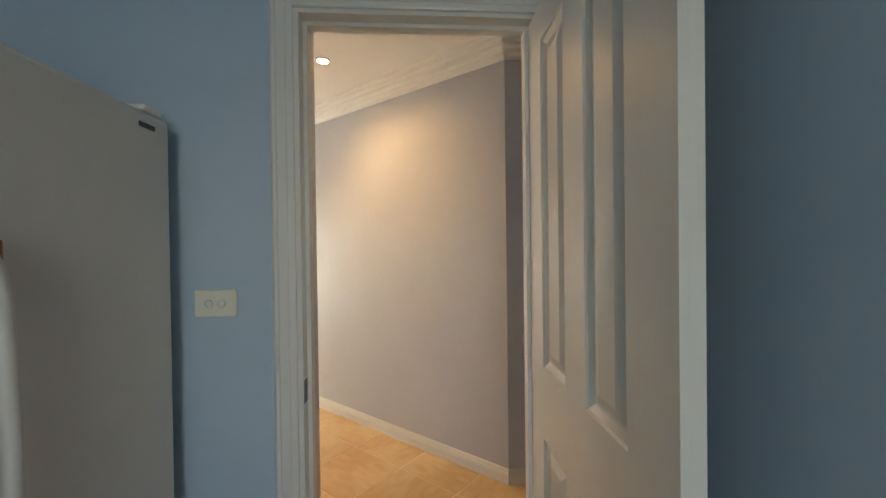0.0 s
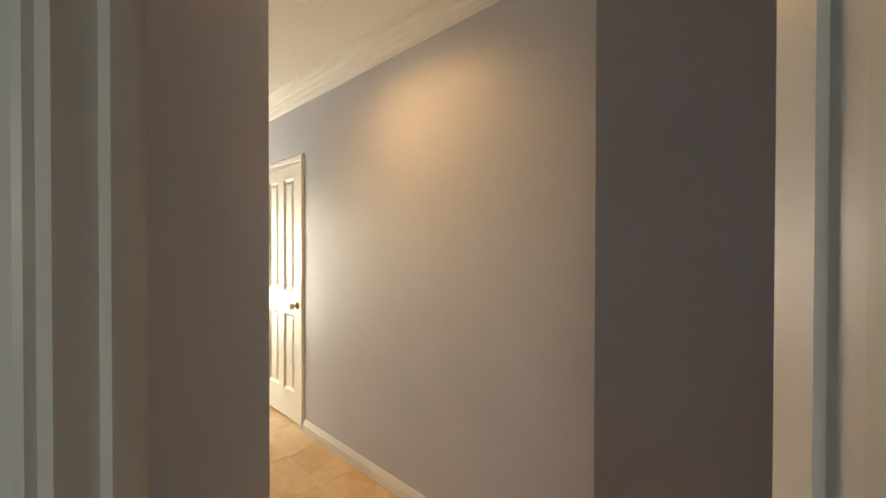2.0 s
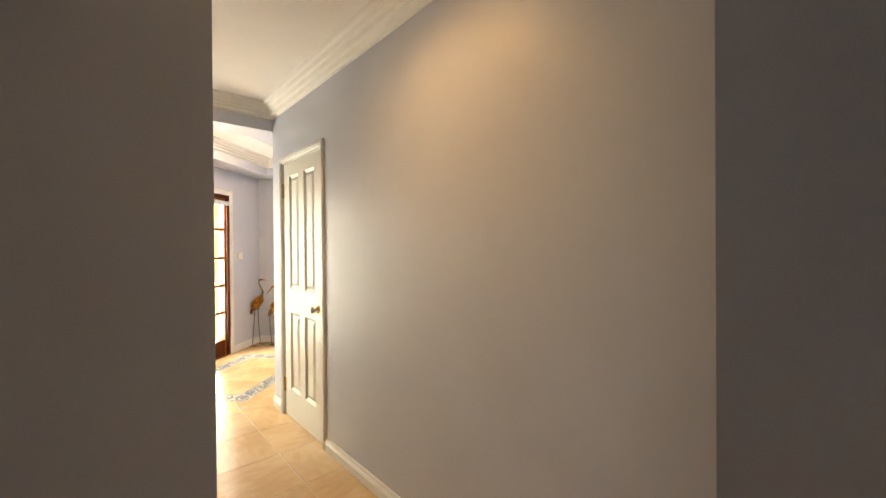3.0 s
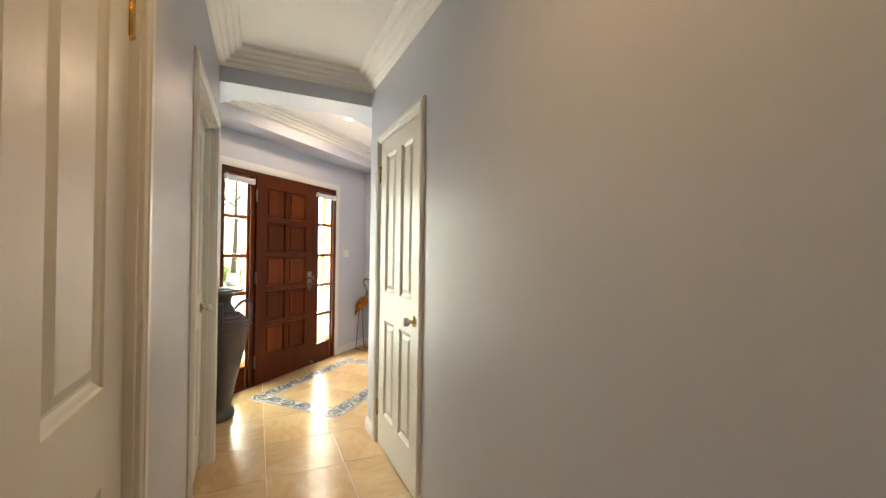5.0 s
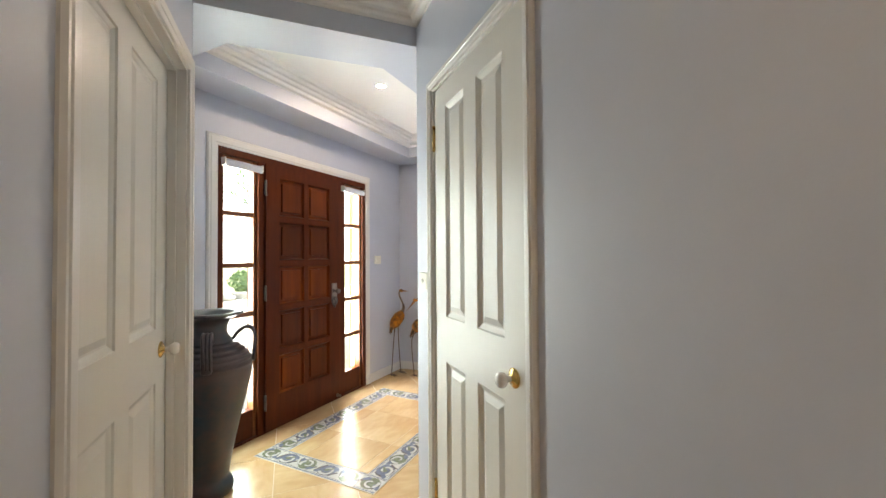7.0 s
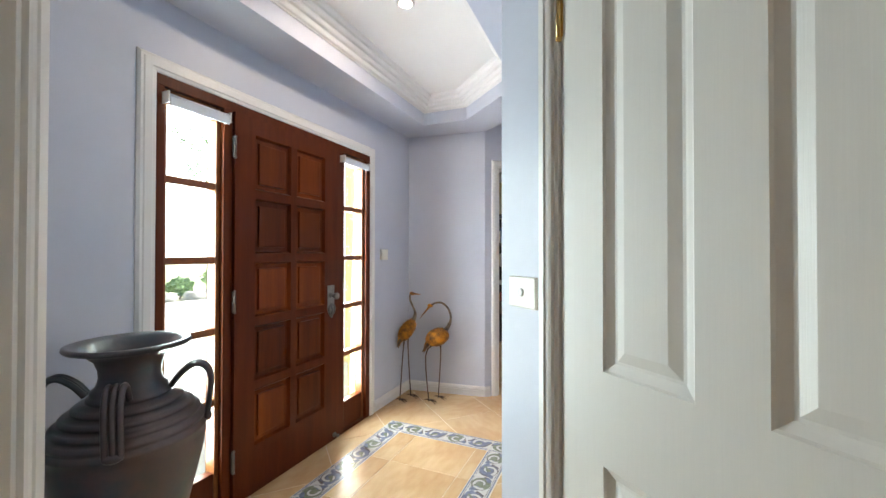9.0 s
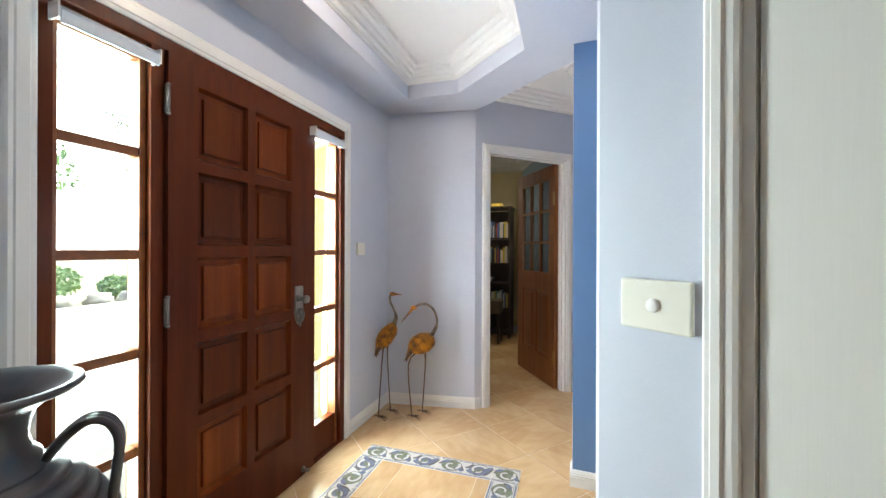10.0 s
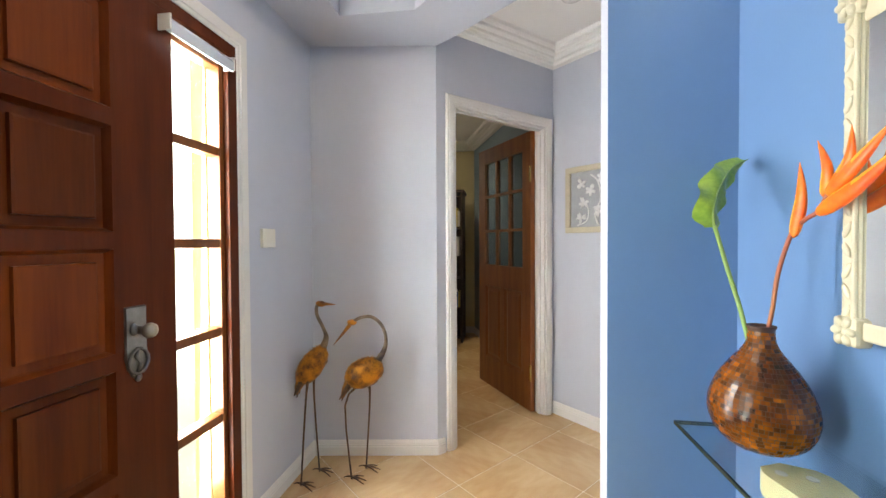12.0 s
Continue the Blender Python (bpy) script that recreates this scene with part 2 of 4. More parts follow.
def blob(bm, at, size, turn=None, seg=12, rough=0.0, mi=0):
    r = bmesh.ops.create_uvsphere(bm, u_segments=seg, v_segments=max(6, seg * 2 // 3), radius=1)
    m = Matrix.LocRotScale(at, turn, size)
    for v in r["verts"]:
        if rough:
            v.co *= 1 + rough * noise.noise(v.co * 2.3 + Vector(at) * 7)
        v.co = m @ v.co
    for f in {f for v in r["verts"] for f in v.link_faces}:
        f.smooth, f.material_index = True, mi


def prism(pts, z0, z1, bm=None):
    """Upright block on a plan outline."""
    bm = bm or bmesh.new()
    lo = [bm.verts.new((x, y, z0)) for x, y in pts]
    hi = [bm.verts.new((x, y, z1)) for x, y in pts]
    for i in range(len(pts)):
        j = (i + 1) % len(pts)
        bm.faces.new((lo[i], lo[j], hi[j], hi[i]))
    bm.faces.new(lo[::-1]), bm.faces.new(hi)
    bmesh.ops.recalc_face_normals(bm, faces=bm.faces[:])
    return bm


def sweep_plan(pts, profile, closed=False, side=1, bm=None):
    """Moulding along a plan line: profile of (distance from the line to the given side, height), mitred at the corners."""
    bm = bm or bmesh.new()
    n = len(pts)
    P = [Vector((x, y)) for x, y in pts]
    offs = []
    for i in range(n):
        d = []
        if closed or i > 0:
            d.append((P[i] - P[i - 1]).normalized())
        if closed or i < n - 1:
            d.append((P[(i + 1) % n] - P[i]).normalized())
        ns = [Vector((-a.y, a.x)) * side for a in d]
        m = sum(ns, Vector((0, 0)))
        m = m / m.length_squared * 2 if len(ns) == 2 else ns[0]
        offs.append(m if len(ns) == 1 else (ns[0] + ns[1]) / (1 + ns[0].dot(ns[1])))
    cols = [[bm.verts.new((p.x + o.x * u, p.y + o.y * u, z)) for u, z in profile] for p, o in zip(P, offs)]
    for i in range(n if closed else n - 1):
        a, b = cols[i], cols[(i + 1) % n]
        for k in range(len(profile)):
            j = (k + 1) % len(profile)
            bm.faces.new((a[k], b[k], b[j], a[j]))
    if not closed:
        bm.faces.new(cols[0]), bm.faces.new(cols[-1][::-1])
    bmesh.ops.recalc_face_normals(bm, faces=bm.faces[:])
    return bm


def link(name, bm, mats, m=None):
    me = bpy.data.meshes.new(name)
    bmesh.ops.recalc_face_normals(bm, faces=bm.faces[:])
    bm.to_mesh(me), bm.free()
    for k in mats if isinstance(mats, (list, tuple)) else [mats]:
        me.materials.append(k)
    ob = new(name, me)
    if m is not None:
        ob.matrix_world = m
    return ob


def part(name, bm, material, parent, label=""):
    ob = link(name, bm, material)
    ob.parent = parent
    if label:
        ob["label"] = label
    return ob


def thing(name, m, label, category, group="", kind=""):
    ob = new(name)
    ob.empty_display_size = 0.1
    ob.matrix_world = m
    return tagged(ob, label, category, group, kind)


def structure(name, bm, material, label, category, m=None):
    return tagged(link(name, bm, material, m), label, category, "", "structure")


def along(p, q, side=1):
    """Wall frame: origin p, x along to q, y out of the wall into the room (left of the way for side 1), z up."""
    d = (Vector(q) - Vector(p)).normalized()
    nrm = Vector((-d.y, d.x)) * side
    m = Matrix(((d.x, nrm.x, 0, p[0]), (d.y, nrm.y, 0, p[1]), (0, 0, 1, 0), (0, 0, 0, 1)))
    return m, (Vector(q) - Vector(p)).length


def wall_bm(x0, x1, h, t, holes=(), z0=0.0):
    """Wall slab behind y = 0 with openings (x0, x1, z0, z1) cut through it."""
    bm = bmesh.new()
    xs = sorted({x0, x1, *[a for o in holes for a in o[:2]]})
    for a, b in zip(xs, xs[1:]):
        zs = [(o[2], o[3]) for o in holes if o[0] <= a + 1e-6 and o[1] >= b - 1e-6]
        lo = z0
        for za, zb in sorted(zs):
            if za > lo + 1e-6:
                add_box(bm, a, b, -t, 0, lo, za)
            lo = zb
        if h > lo:
            add_box(bm, a, b, -t, 0, lo, h)
    bmesh.ops.remove_doubles(bm, verts=bm.verts[:], dist=1e-5)
    return bm


def architrave_bm(x0, x1, zt, w=0.065, t=0.018, y=0.0, z0=0.0):
    prof = [(0, 0), (0, t * 0.6), (0.006, t * 0.75), (0.016, t * 0.8), (0.019, t), (w * 0.66, t), (w * 0.72, t * 0.82), (w * 0.86, t * 0.82), (w, t * 0.35), (w, 0)]
    bm = bmesh.new()
    cols = [[bm.verts.new((x0 - u, y + v, z0)) for u, v in prof], [bm.verts.new((x0 - u, y + v, zt + u)) for u, v in prof],
            [bm.verts.new((x1 + u, y + v, zt + u)) for u, v in prof], [bm.verts.new((x1 + u, y + v, z0)) for u, v in prof]]
    for a, b in zip(cols, cols[1:]):
        for k in range(len(prof)):
            j = (k + 1) % len(prof)
            bm.faces.new((a[k], a[j], b[j], b[k]))
    bm.faces.new(cols[0]), bm.faces.new(cols[-1])
    return bm


def raised_panel(x0, x1, z0, z1, rings, y=0.0, bm=None):
    """Moulded panel from (inset, depth) rings in the plane of a leaf's face."""
    bm = bm or bmesh.new()
    cols = [[bm.verts.new(p) for p in ((x0 + i, y + d, z0 + i), (x1 - i, y + d, z0 + i), (x1 - i, y + d, z1 - i), (x0 + i, y + d, z1 - i))] for i, d in rings]
    for a, b in zip(cols, cols[1:]):
        for k in range(4):
            bm.faces.new((a[k], a[(k + 1) % 4], b[(k + 1) % 4], b[k]))
    bm.faces.new(cols[-1])
    return bm


PANEL_RINGS = [(0, 0), (0.004, -0.005), (0.014, -0.009), (0.02, -0.012), (0.026, -0.012), (0.048, -0.004)]


def leaf_parts(owner, w, h, panels, material, pmaterial, t=0.036, rings=PANEL_RINGS, deep=0.0135):
    """A panelled leaf with its face at y = 0, hung on the thing `owner`."""
    bm = wall_bm(0, w, h, deep, [(a, b, c, d) for a, b, c, d in panels])
    add_box(bm, 0, w, -t, -deep - 0.0002, 0, h)
    leaf = part("leaf", bm, material, owner)
    for a, b, c, d in panels:
        part("panel", raised_panel(a, b, c, d, rings), pmaterial, leaf)
    return leaf


def four_panels(w):
    s, m = 0.120, 0.102
    a = (w - 2 * s - m) / 2
    return [(s, s + a, 0.225, 0.843), (w - s - a, w - s, 0.225, 0.843), (s, s + a, 1.032, 1.930), (w - s - a, w - s, 1.032, 1.930)]


def knob_parts(owner, x, z, y=0.0):
    m = Euler((radians(-90), 0, 0)).to_matrix()
    k = part("knob", lathe([(0.001, 0.0), (0.010, 0.0), (0.009, 0.010), (0.012, 0.015), (0.020, 0.021), (0.0235, 0.030), (0.022, 0.039), (0.015, 0.045), (0.003, 0.047)], 20, at=(x, y + 0.014, z), axis=m), PORC, owner, "white porcelain knob")
    part("rose", lathe([(0.030, 0), (0.030, 0.003), (0.024, 0.007), (0.013, 0.010), (0.010, 0.016)], 20, at=(x, y, z), axis=m), BRASS, k, "polished brass rose")


def hinge_parts(owner, x, z, y=0.004, material=None):
    bm = lathe([(0.0065, -0.05), (0.0065, 0.05)], 10, at=(x, y, z))
    lathe([(0.008, 0.05), (0.008, 0.056), (0.002, 0.060)], 10, bm, at=(x, y, z))
    lathe([(0.002, -0.060), (0.008, -0.056), (0.008, -0.05)], 10, bm, at=(x, y, z))
    for s in (-1, 1):
        add_box(bm, x + s * 0.001, x + s * 0.010, y - 0.006, y - 0.003, z - 0.05, z + 0.05)
    part("hinge", bm, material or BRASS, owner, "brass hinge")

# ---- setting: plan ----
A, B = (1.480, -1.472), (3.882, -3.618)      # hall wall with the store door
C, D = (0.815, -2.20), (2.93, -4.131)       # hall wall with the two room doors
E0, E1, E2 = (0.0, 0.68), (0.717, 0.782), (1.46, 1.45)
F2 = (3.70, -0.79)
CEILZ, SOFF, TOP = 2.575, 2.37, 2.62
RW, _ = along(A, B, -1)
LW, LWLEN = along(C, D, 1)
FW, _ = along((0, 0), (0, 1), -1)         # local x is world y, local y is world x
OW, OWLEN = along(E1, E2, -1)
PW, PWLEN = along(E2, F2, -1)
KW, _ = along((0, -4.733), (1, -4.733), -1)   # local x is world x

structure("wall_hall_store_side", wall_bm(0, 3.2210, TOP, 0.10, [(0.217, 0.974, 0, 2.06)]), PAINT, "pale lilac painted plaster hall wall", "wall", RW)
structure("wall_hall_end", wall_bm(0, 2.9, TOP, 0.10), PAINT, "pale lilac painted plaster hall wall", "wall", along(B, (6.8, -3.618), -1)[0])
structure("wall_hall_room_side", wall_bm(0, LWLEN, TOP, 0.10, [(0.070, 0.950, 0, 2.06), (1.737, 2.597, 0, 2.06)]), PAINT, "pale lilac painted plaster hall wall with two doors", "wall", LW)
structure("wall_doorway_stub", prism([D, (3.022, -4.633), (2.70, -4.633), (2.86, -4.23)], 0, TOP), PAINT, "short lilac wall beside the kitchen doorway", "wall")
bm = wall_bm(2.0, 6.8, TOP, 0.10, [(3.019, 3.727, 0, 2.078)])
bm.normal_update()
for f in bm.faces:
    f.material_index = 1 if f.calc_center_median().y < -0.09 else 0
structure("wall_kitchen", bm, [KPAINT, PAINT], "dusty blue painted kitchen wall", "wall", KW)
structure("wall_kitchen_west", wall_bm(-8.2, -4.5, TOP, 0.1), KPAINT, "dusty blue painted kitchen wall", "wall", along((2.0, 0), (2.0, 1), -1)[0])
structure("wall_kitchen_south", wall_bm(1.9, 4.0, TOP, 0.1, [(3.05, 3.8, 0.95, 2.1)]), KPAINT, "dusty blue painted kitchen wall with a window", "wall", along((0, -8.1), (1, -8.1), 1)[0])
structure("wall_kitchen_east", wall_bm(-8.2, -4.732, TOP, 0.1), KPAINT, "dusty blue kitchen wall behind the open door", "wall", along((3.84, 0), (3.84, 1), 1)[0])
structure("wall_east", wall_bm(-4.7, -3.5, TOP, 0.1), PAINT, "lilac painted end wall", "wall", along((6.8, 0), (6.8, 1), 1)[0])
structure("wall_front", wall_bm(-2.30, 3.9, TOP, 0.12, [(-1.55, 0.025, 0, 2.05)]), PAINT, "pale lilac painted wall round the front door", "wall", FW)
structure("wall_entry_west", wall_bm(0, 0.82, TOP, 0.10), PAINT, "pale lilac painted entry wall behind the urn", "wall", along((0, -2.20), C, 1)[0])
structure("wall_heron", wall_bm(0, 0.724, TOP, 0.10), PAINT, "pale lilac painted wall behind the heron sculptures", "wall", along(E0, E1, -1)[0])
structure("wall_office_door", wall_bm(0, OWLEN, TOP, 0.10, [(0.12, 0.925, 0, 2.06)]), PAINT, "pale lilac painted wall with the office doorway", "wall", OW)
structure("wall_passage", wall_bm(0, PWLEN, TOP, 0.10), PAINT, "pale lilac painted passage wall with a relief picture", "wall", PW)
# out of view; its opening is made up to let the passage fill through
structure("wall_passage_end", wall_bm(0, 0.99, TOP, 0.10, [(0.15, 0.85, 0.9, 2.1)]), PAINT, "unseen pale lilac passage end wall, opened for the fill light", "wall", along((3.0, -1.49), F2, 1)[0])
structure("wall_passage_side", prism([(1.95, 0.062), (1.95, -0.08), (2.93, -1.42), (3.05, -1.5), (3.06, -1.40)], 0, TOP), PAINT, "pale lilac passage wall", "wall")
bm = prism([(1.448, -0.03), (1.448, 0.062), (1.95, 0.062), (1.95, -0.05), (1.85, -0.048)], 0, TOP)
bm.normal_update()
for f in bm.faces:
    f.material_index = 1 if f.normal.y < -0.5 else 0
structure("wall_niche_end", bm, [PAINT, NICHE], "end wall of the blue niche with a pale edge", "wall")
structure("wall_niche_back", prism([(1.85, -0.048), (1.95, -0.05), (1.95, -1.55), (1.85, -1.52)], 0, TOP), NICHE, "cornflower blue painted niche wall", "wall")
bm = prism([(1.478, -1.429), (1.85, -1.422), (1.85, -1.655), (1.563, -1.541), (1.484, -1.4695)], 0, TOP)
bm.normal_update()
for f in bm.faces:
    f.material_index = 0 if f.normal.x < -0.5 else 1
structure("wall_niche_near", bm, [PAINT, NICHE], "blue return wall of the niche", "wall")
structure("wall_office_back", wall_bm(0, 1.0, TOP, 0.1), OFFICE, "yellow painted office wall", "wall", along((-0.05, 3.85), (0.95, 3.85), -1)[0])
structure("wall_office_side", wall_bm(0, 2.42, TOP, 0.1), OFFICE2, "grey-blue painted office wall", "wall", along((0.74, 3.85), (1.52, 1.56), -1)[0])

structure("ceiling", box(-0.12, 6.9, -8.2, 3.95, CEILZ, CEILZ + 0.1), CEIL, "white painted flat ceiling", "ceiling")
# lowered entry ceiling with a raised tray in it
OUT = [(0.0, -2.20), C, A, (1.85, -1.472), (1.95, -0.05), (1.49, 0.06), (1.48, 0.15), (0.83, 0.70), E1, (0.717, 0.85), (0.0, 0.74)]
TRAY = [(0.292, -1.93), (0.65, -1.93), (1.195, -1.36), (1.190, -0.05), (0.675, 0.42), (0.292, 0.415)]
bm = bmesh.new()
es = []
for loop in (OUT, TRAY):
    vs = [bm.verts.new((x, y, SOFF)) for x, y in loop]
    es += [bm.edges.new((vs[i], vs[(i + 1) % len(vs)])) for i in range(len(vs))]
bmesh.ops.triangle_fill(bm, edges=es, use_beauty=True, use_dissolve=False)
r = bmesh.ops.extrude_edge_only(bm, edges=es)
for v in r["geom"]:
    if isinstance(v, bmesh.types.BMVert):
        v.co.z = CEILZ + 0.02
structure("ceiling_soffit", bm, PAINT, "lowered lilac entry ceiling round a raised tray", "ceiling")
CORNICE = [(0, -0.105), (0.008, -0.105)]
for k in range(24):                       # four rounded ridges between wall and ceiling
    f, b = (k + 0.5) / 24, 0.011 * math.sin(math.pi * (k % 6 + 0.5) / 6)
    CORNICE.append((0.010 + 0.122 * f + 0.64 * b, -0.100 + 0.098 * f - 0.77 * b))
CORNICE += [(0.134, -0.004), (0.136, 0.004), (0, 0.004)]
CORN = [(u, CEILZ + z) for u, z in CORNICE]
structure("trim_hall_cornice", sweep_plan([(6.8, -3.618), B, A, C, D, (3.022, -4.633), (6.8, -4.633)], CORN, side=1), CEIL, "white stepped plaster hall cornice", "cornice")
structure("trim_tray_cornice", sweep_plan(TRAY, [(u * 0.9, z) for u, z in CORN], closed=True, side=1), CEIL, "white stepped plaster cornice in the tray ceiling", "cornice")
structure("trim_passage_cornice", sweep_plan([(0.76, 0.82), E2, F2], CORN, side=-1), CEIL, "white stepped plaster passage cornice", "cornice")
structure("trim_office_cornice", sweep_plan([(0.0, 3.85), (0.74, 3.85), (1.50, 1.60)], CORN, side=-1), CEIL, "white office cornice", "cornice")

BASE = [(0, 0), (0.013, 0), (0.013, 0.050), (0.0095, 0.053), (0.0125, 0.057), (0.0125, 0.063), (0.0085, 0.066), (0.011, 0.070), (0.0075, 0.078), (0.004, 0.086), (0, 0.088)]


def on(m, s):
    v = m @ Vector((s, 0, 0))
    return (v.x, v.y)


def skirting(pts, side):
    structure("baseboard", sweep_plan(pts, BASE, side=side), TRIM, "white painted timber baseboard", "baseboard")


skirting([on(RW, 1.018), B, (6.8, -3.618)], -1)
skirting([(1.56, -1.415), A, on(RW, 0.171)], -1)
skirting([on(LW, 1.012), on(LW, 1.677)], 1)
skirting([on(LW, 2.657), D, (3.022, -4.63)], 1)
skirting([(0, -1.623), (0, -2.20), C], 1)
skirting([(0, 0.098), E0, E1, on(OW, 0.05)], -1)
skirting([E2, F2], -1)
skirting([(1.85, -1.40), (1.85, -0.048), (1.448, -0.03), (1.448, 0.062), (1.9, 0.062)], 1)
skirting([(0.0, 3.85), (0.74, 3.85), (1.50, 1.60)], -1)

# ---- doors ----


def jamb_bm(x0, x1, zt, depth, t=0.02, stop=None):
    bm = bmesh.new()
    add_box(bm, x0, x0 + t, -depth, 0.001, 0, zt)
    add_box(bm, x1 - t, x1, -depth, 0.001, 0, zt)
    add_box(bm, x0 + t, x1 - t, -depth, 0.001, zt - t, zt)
    if stop:
        a, b = stop
        add_box(bm, x0 + t, x0 + t + 0.012, a, b, 0, zt - t)
        add_box(bm, x1 - t - 0.012, x1 - t, a, b, 0, zt - t)
        add_box(bm, x0 + t + 0.012, x1 - t - 0.012, a, b, zt - t - 0.012, zt - t)
    return bm


def hall_door(name, wall, s0, s1, inset, knob_far, hinges_far, label, trim=0.065, knob_z=0.95):
    """Closed four-panel door in an opening s0..s1 of a wall; inset: depth of its face behind the wall face."""
    th = thing(name, wall @ pose(s0, 0, 0), label, "door", "", "structure")
    w = s1 - s0
    part("architrave", architrave_bm(0.006, w - 0.006, 2.052, trim), TRIM, th, "white moulded timber architrave")
    part("jamb", jamb_bm(0, w, 2.06, 0.10, stop=(-0.1, -inset - 0.038) if inset < 0.03 else (-inset + 0.002, -inset + 0.03)), TRIM, th)
    lw = w - 0.046
    leaf = leaf_parts(th, lw, 2.03, four_panels(lw), DOORW, DOORW)
    leaf.location = (0.023, -inset, 0.008)
    knob_parts(leaf, 0.066 if knob_far else lw - 0.066, knob_z)
    if hinges_far is not None:
        for z in (0.24, 1.82):
            hinge_parts(leaf, -0.003 if hinges_far else lw + 0.003, z)
    return th


hall_door("door_1", RW, 0.217, 0.974, 0.006, False, True, "closed cream four-panel store door with porcelain knob", 0.046, 0.925)
hall_door("door_2", LW, 0.070, 0.950, 0.062, True, None, "closed cream four-panel room door set back in its jamb")
hall_door("door_3", LW, 1.737, 2.597, 0.018, False, True, "closed cream four-panel hall door with brass hinges")

# kitchen door, open into the kitchen
th = thing("door_4", KW @ pose(3.019, 0, 0), "open cream four-panel kitchen door in a moulded frame", "door", "", "structure")
part("architrave", architrave_bm(0.006, 0.702, 2.070), TRIM, th, "white moulded timber architrave")
part("jamb", jamb_bm(0, 0.708, 2.078, 0.10, stop=(-0.075, -0.042)), TRIM, th)
part("strike_plate", box(0.0195, 0.0215, -0.034, -0.004, 0.955, 1.02), PEWTER, th, "dull metal strike plate")
leaf = leaf_parts(th, 0.650, 2.045, [(a, b, c, d) for a, b in ((0.085, 0.250), (0.360, 0.522)) for c, d in ((0.23, 0.86), (1.055, 1.945))], DOORW, DOORW)
leaf.matrix_basis = pose(0.685, -0.006, 0.008, 0, 0, 90.6)
for z in (0.24, 1.82):
    hinge_parts(th, 0.704, z, 0.008)

# office door, open into the office
th = thing("door_5", OW @ pose(0.12, 0, 0), "open red-brown timber office door with nine glass panes", "door", "", "structure")
part("architrave", architrave_bm(0.006, 0.799, 2.052, 0.062), TRIM, th, "white moulded timber architrave")
part("jamb", jamb_bm(0, 0.805, 2.06, 0.10, stop=(-0.055, -0.03)), TRIM, th)
W = 0.76
cells = [(0.10 + i * 0.19, 0.10 + i * 0.19 + 0.17, 1.04 + k * 0.295, 1.04 + k * 0.295 + 0.275) for i in range(3) for k in range(3)]
lows = [(0.11, 0.355, 0.24, 0.86), (0.405, 0.65, 0.24, 0.86)]
bm = wall_bm(0, W, 2.03, 0.0135, cells + lows)
bm2 = wall_bm(0, W, 2.03, 0.0085, cells)
bm3 = wall_bm(0, W, 2.03, 0.0135, cells + lows)
tmp = bpy.data.meshes.new("tmp")
bmesh.ops.translate(bm2, verts=bm2.verts[:], vec=(0, -0.0137, 0))
bm2.to_mesh(tmp), bm2.free()
bm.from_mesh(tmp)
tmp.clear_geometry()
bmesh.ops.translate(bm3, verts=bm3.verts[:], vec=(0, -0.0224, 0))
bm3.to_mesh(tmp), bm3.free()
bm.from_mesh(tmp)
bpy.data.meshes.remove(tmp)
oleaf = part("leaf", bm, OAKRED, th)
for a, b, c, d in lows:
    part("panel", raised_panel(a, b, c, d, PANEL_RINGS), OAKRED, oleaf)
    back = raised_panel(a, b, c, d, PANEL_RINGS)
    for v in back.verts:
        v.co.y = -0.0359 - v.co.y
    part("panel", back, OAKRED, oleaf)
for a, b, c, d in cells:
    part("pane", box(a - 0.002, b + 0.002, -0.019, -0.015, c - 0.002, d + 0.002), GREYP, oleaf)
for z in (0.28, 1.72):
    hinge_parts(oleaf, -0.004, z, -0.041)
part("door_handle", tube([(W - 0.06, 0.0, 1.0), (W - 0.06, 0.045, 1.0), (W - 0.09, 0.05, 1.0), (W - 0.16, 0.05, 0.995)], 0.009), CHROME, oleaf, "silver lever handle")
oleaf.matrix_basis = pose(0.775, -0.078, 0.008, 0, 0, 280)

# ---- front door and sidelights ----
fr = thing("door_frame", FW, "polished red jarrah entrance frame with two sidelight bays", "door frame", "", "structure")
part("architrave", architrave_bm(-1.548, 0.022, 2.043, 0.072, 0.02), TRIM, fr, "white moulded timber architrave")
for a, b in ((-1.548, -1.513), (-1.238, -1.190), (-0.400, -0.297), (-0.028, 0.022)):
    part("post", box(a, b, -0.11, 0.012, 0, 1.995, 0.003), JARRAH, fr)
# yellow box added outside the pane: sun on the timber, put in as colour
part("sunlit_strip", box(-0.055, -0.0285, -0.135, -0.071, 0.012, 1.995), RENDERY, fr, "added yellow strip imitating a sunlit face beside the pane")
part("head", box(-1.548, 0.022, -0.11, 0.010, 1.995, 2.043, 0.003), JARRAH, fr)
part("threshold", box(-1.548, 0.022, -0.13, 0.008, -0.004, 0.012, 0.003), JARRAH, fr)


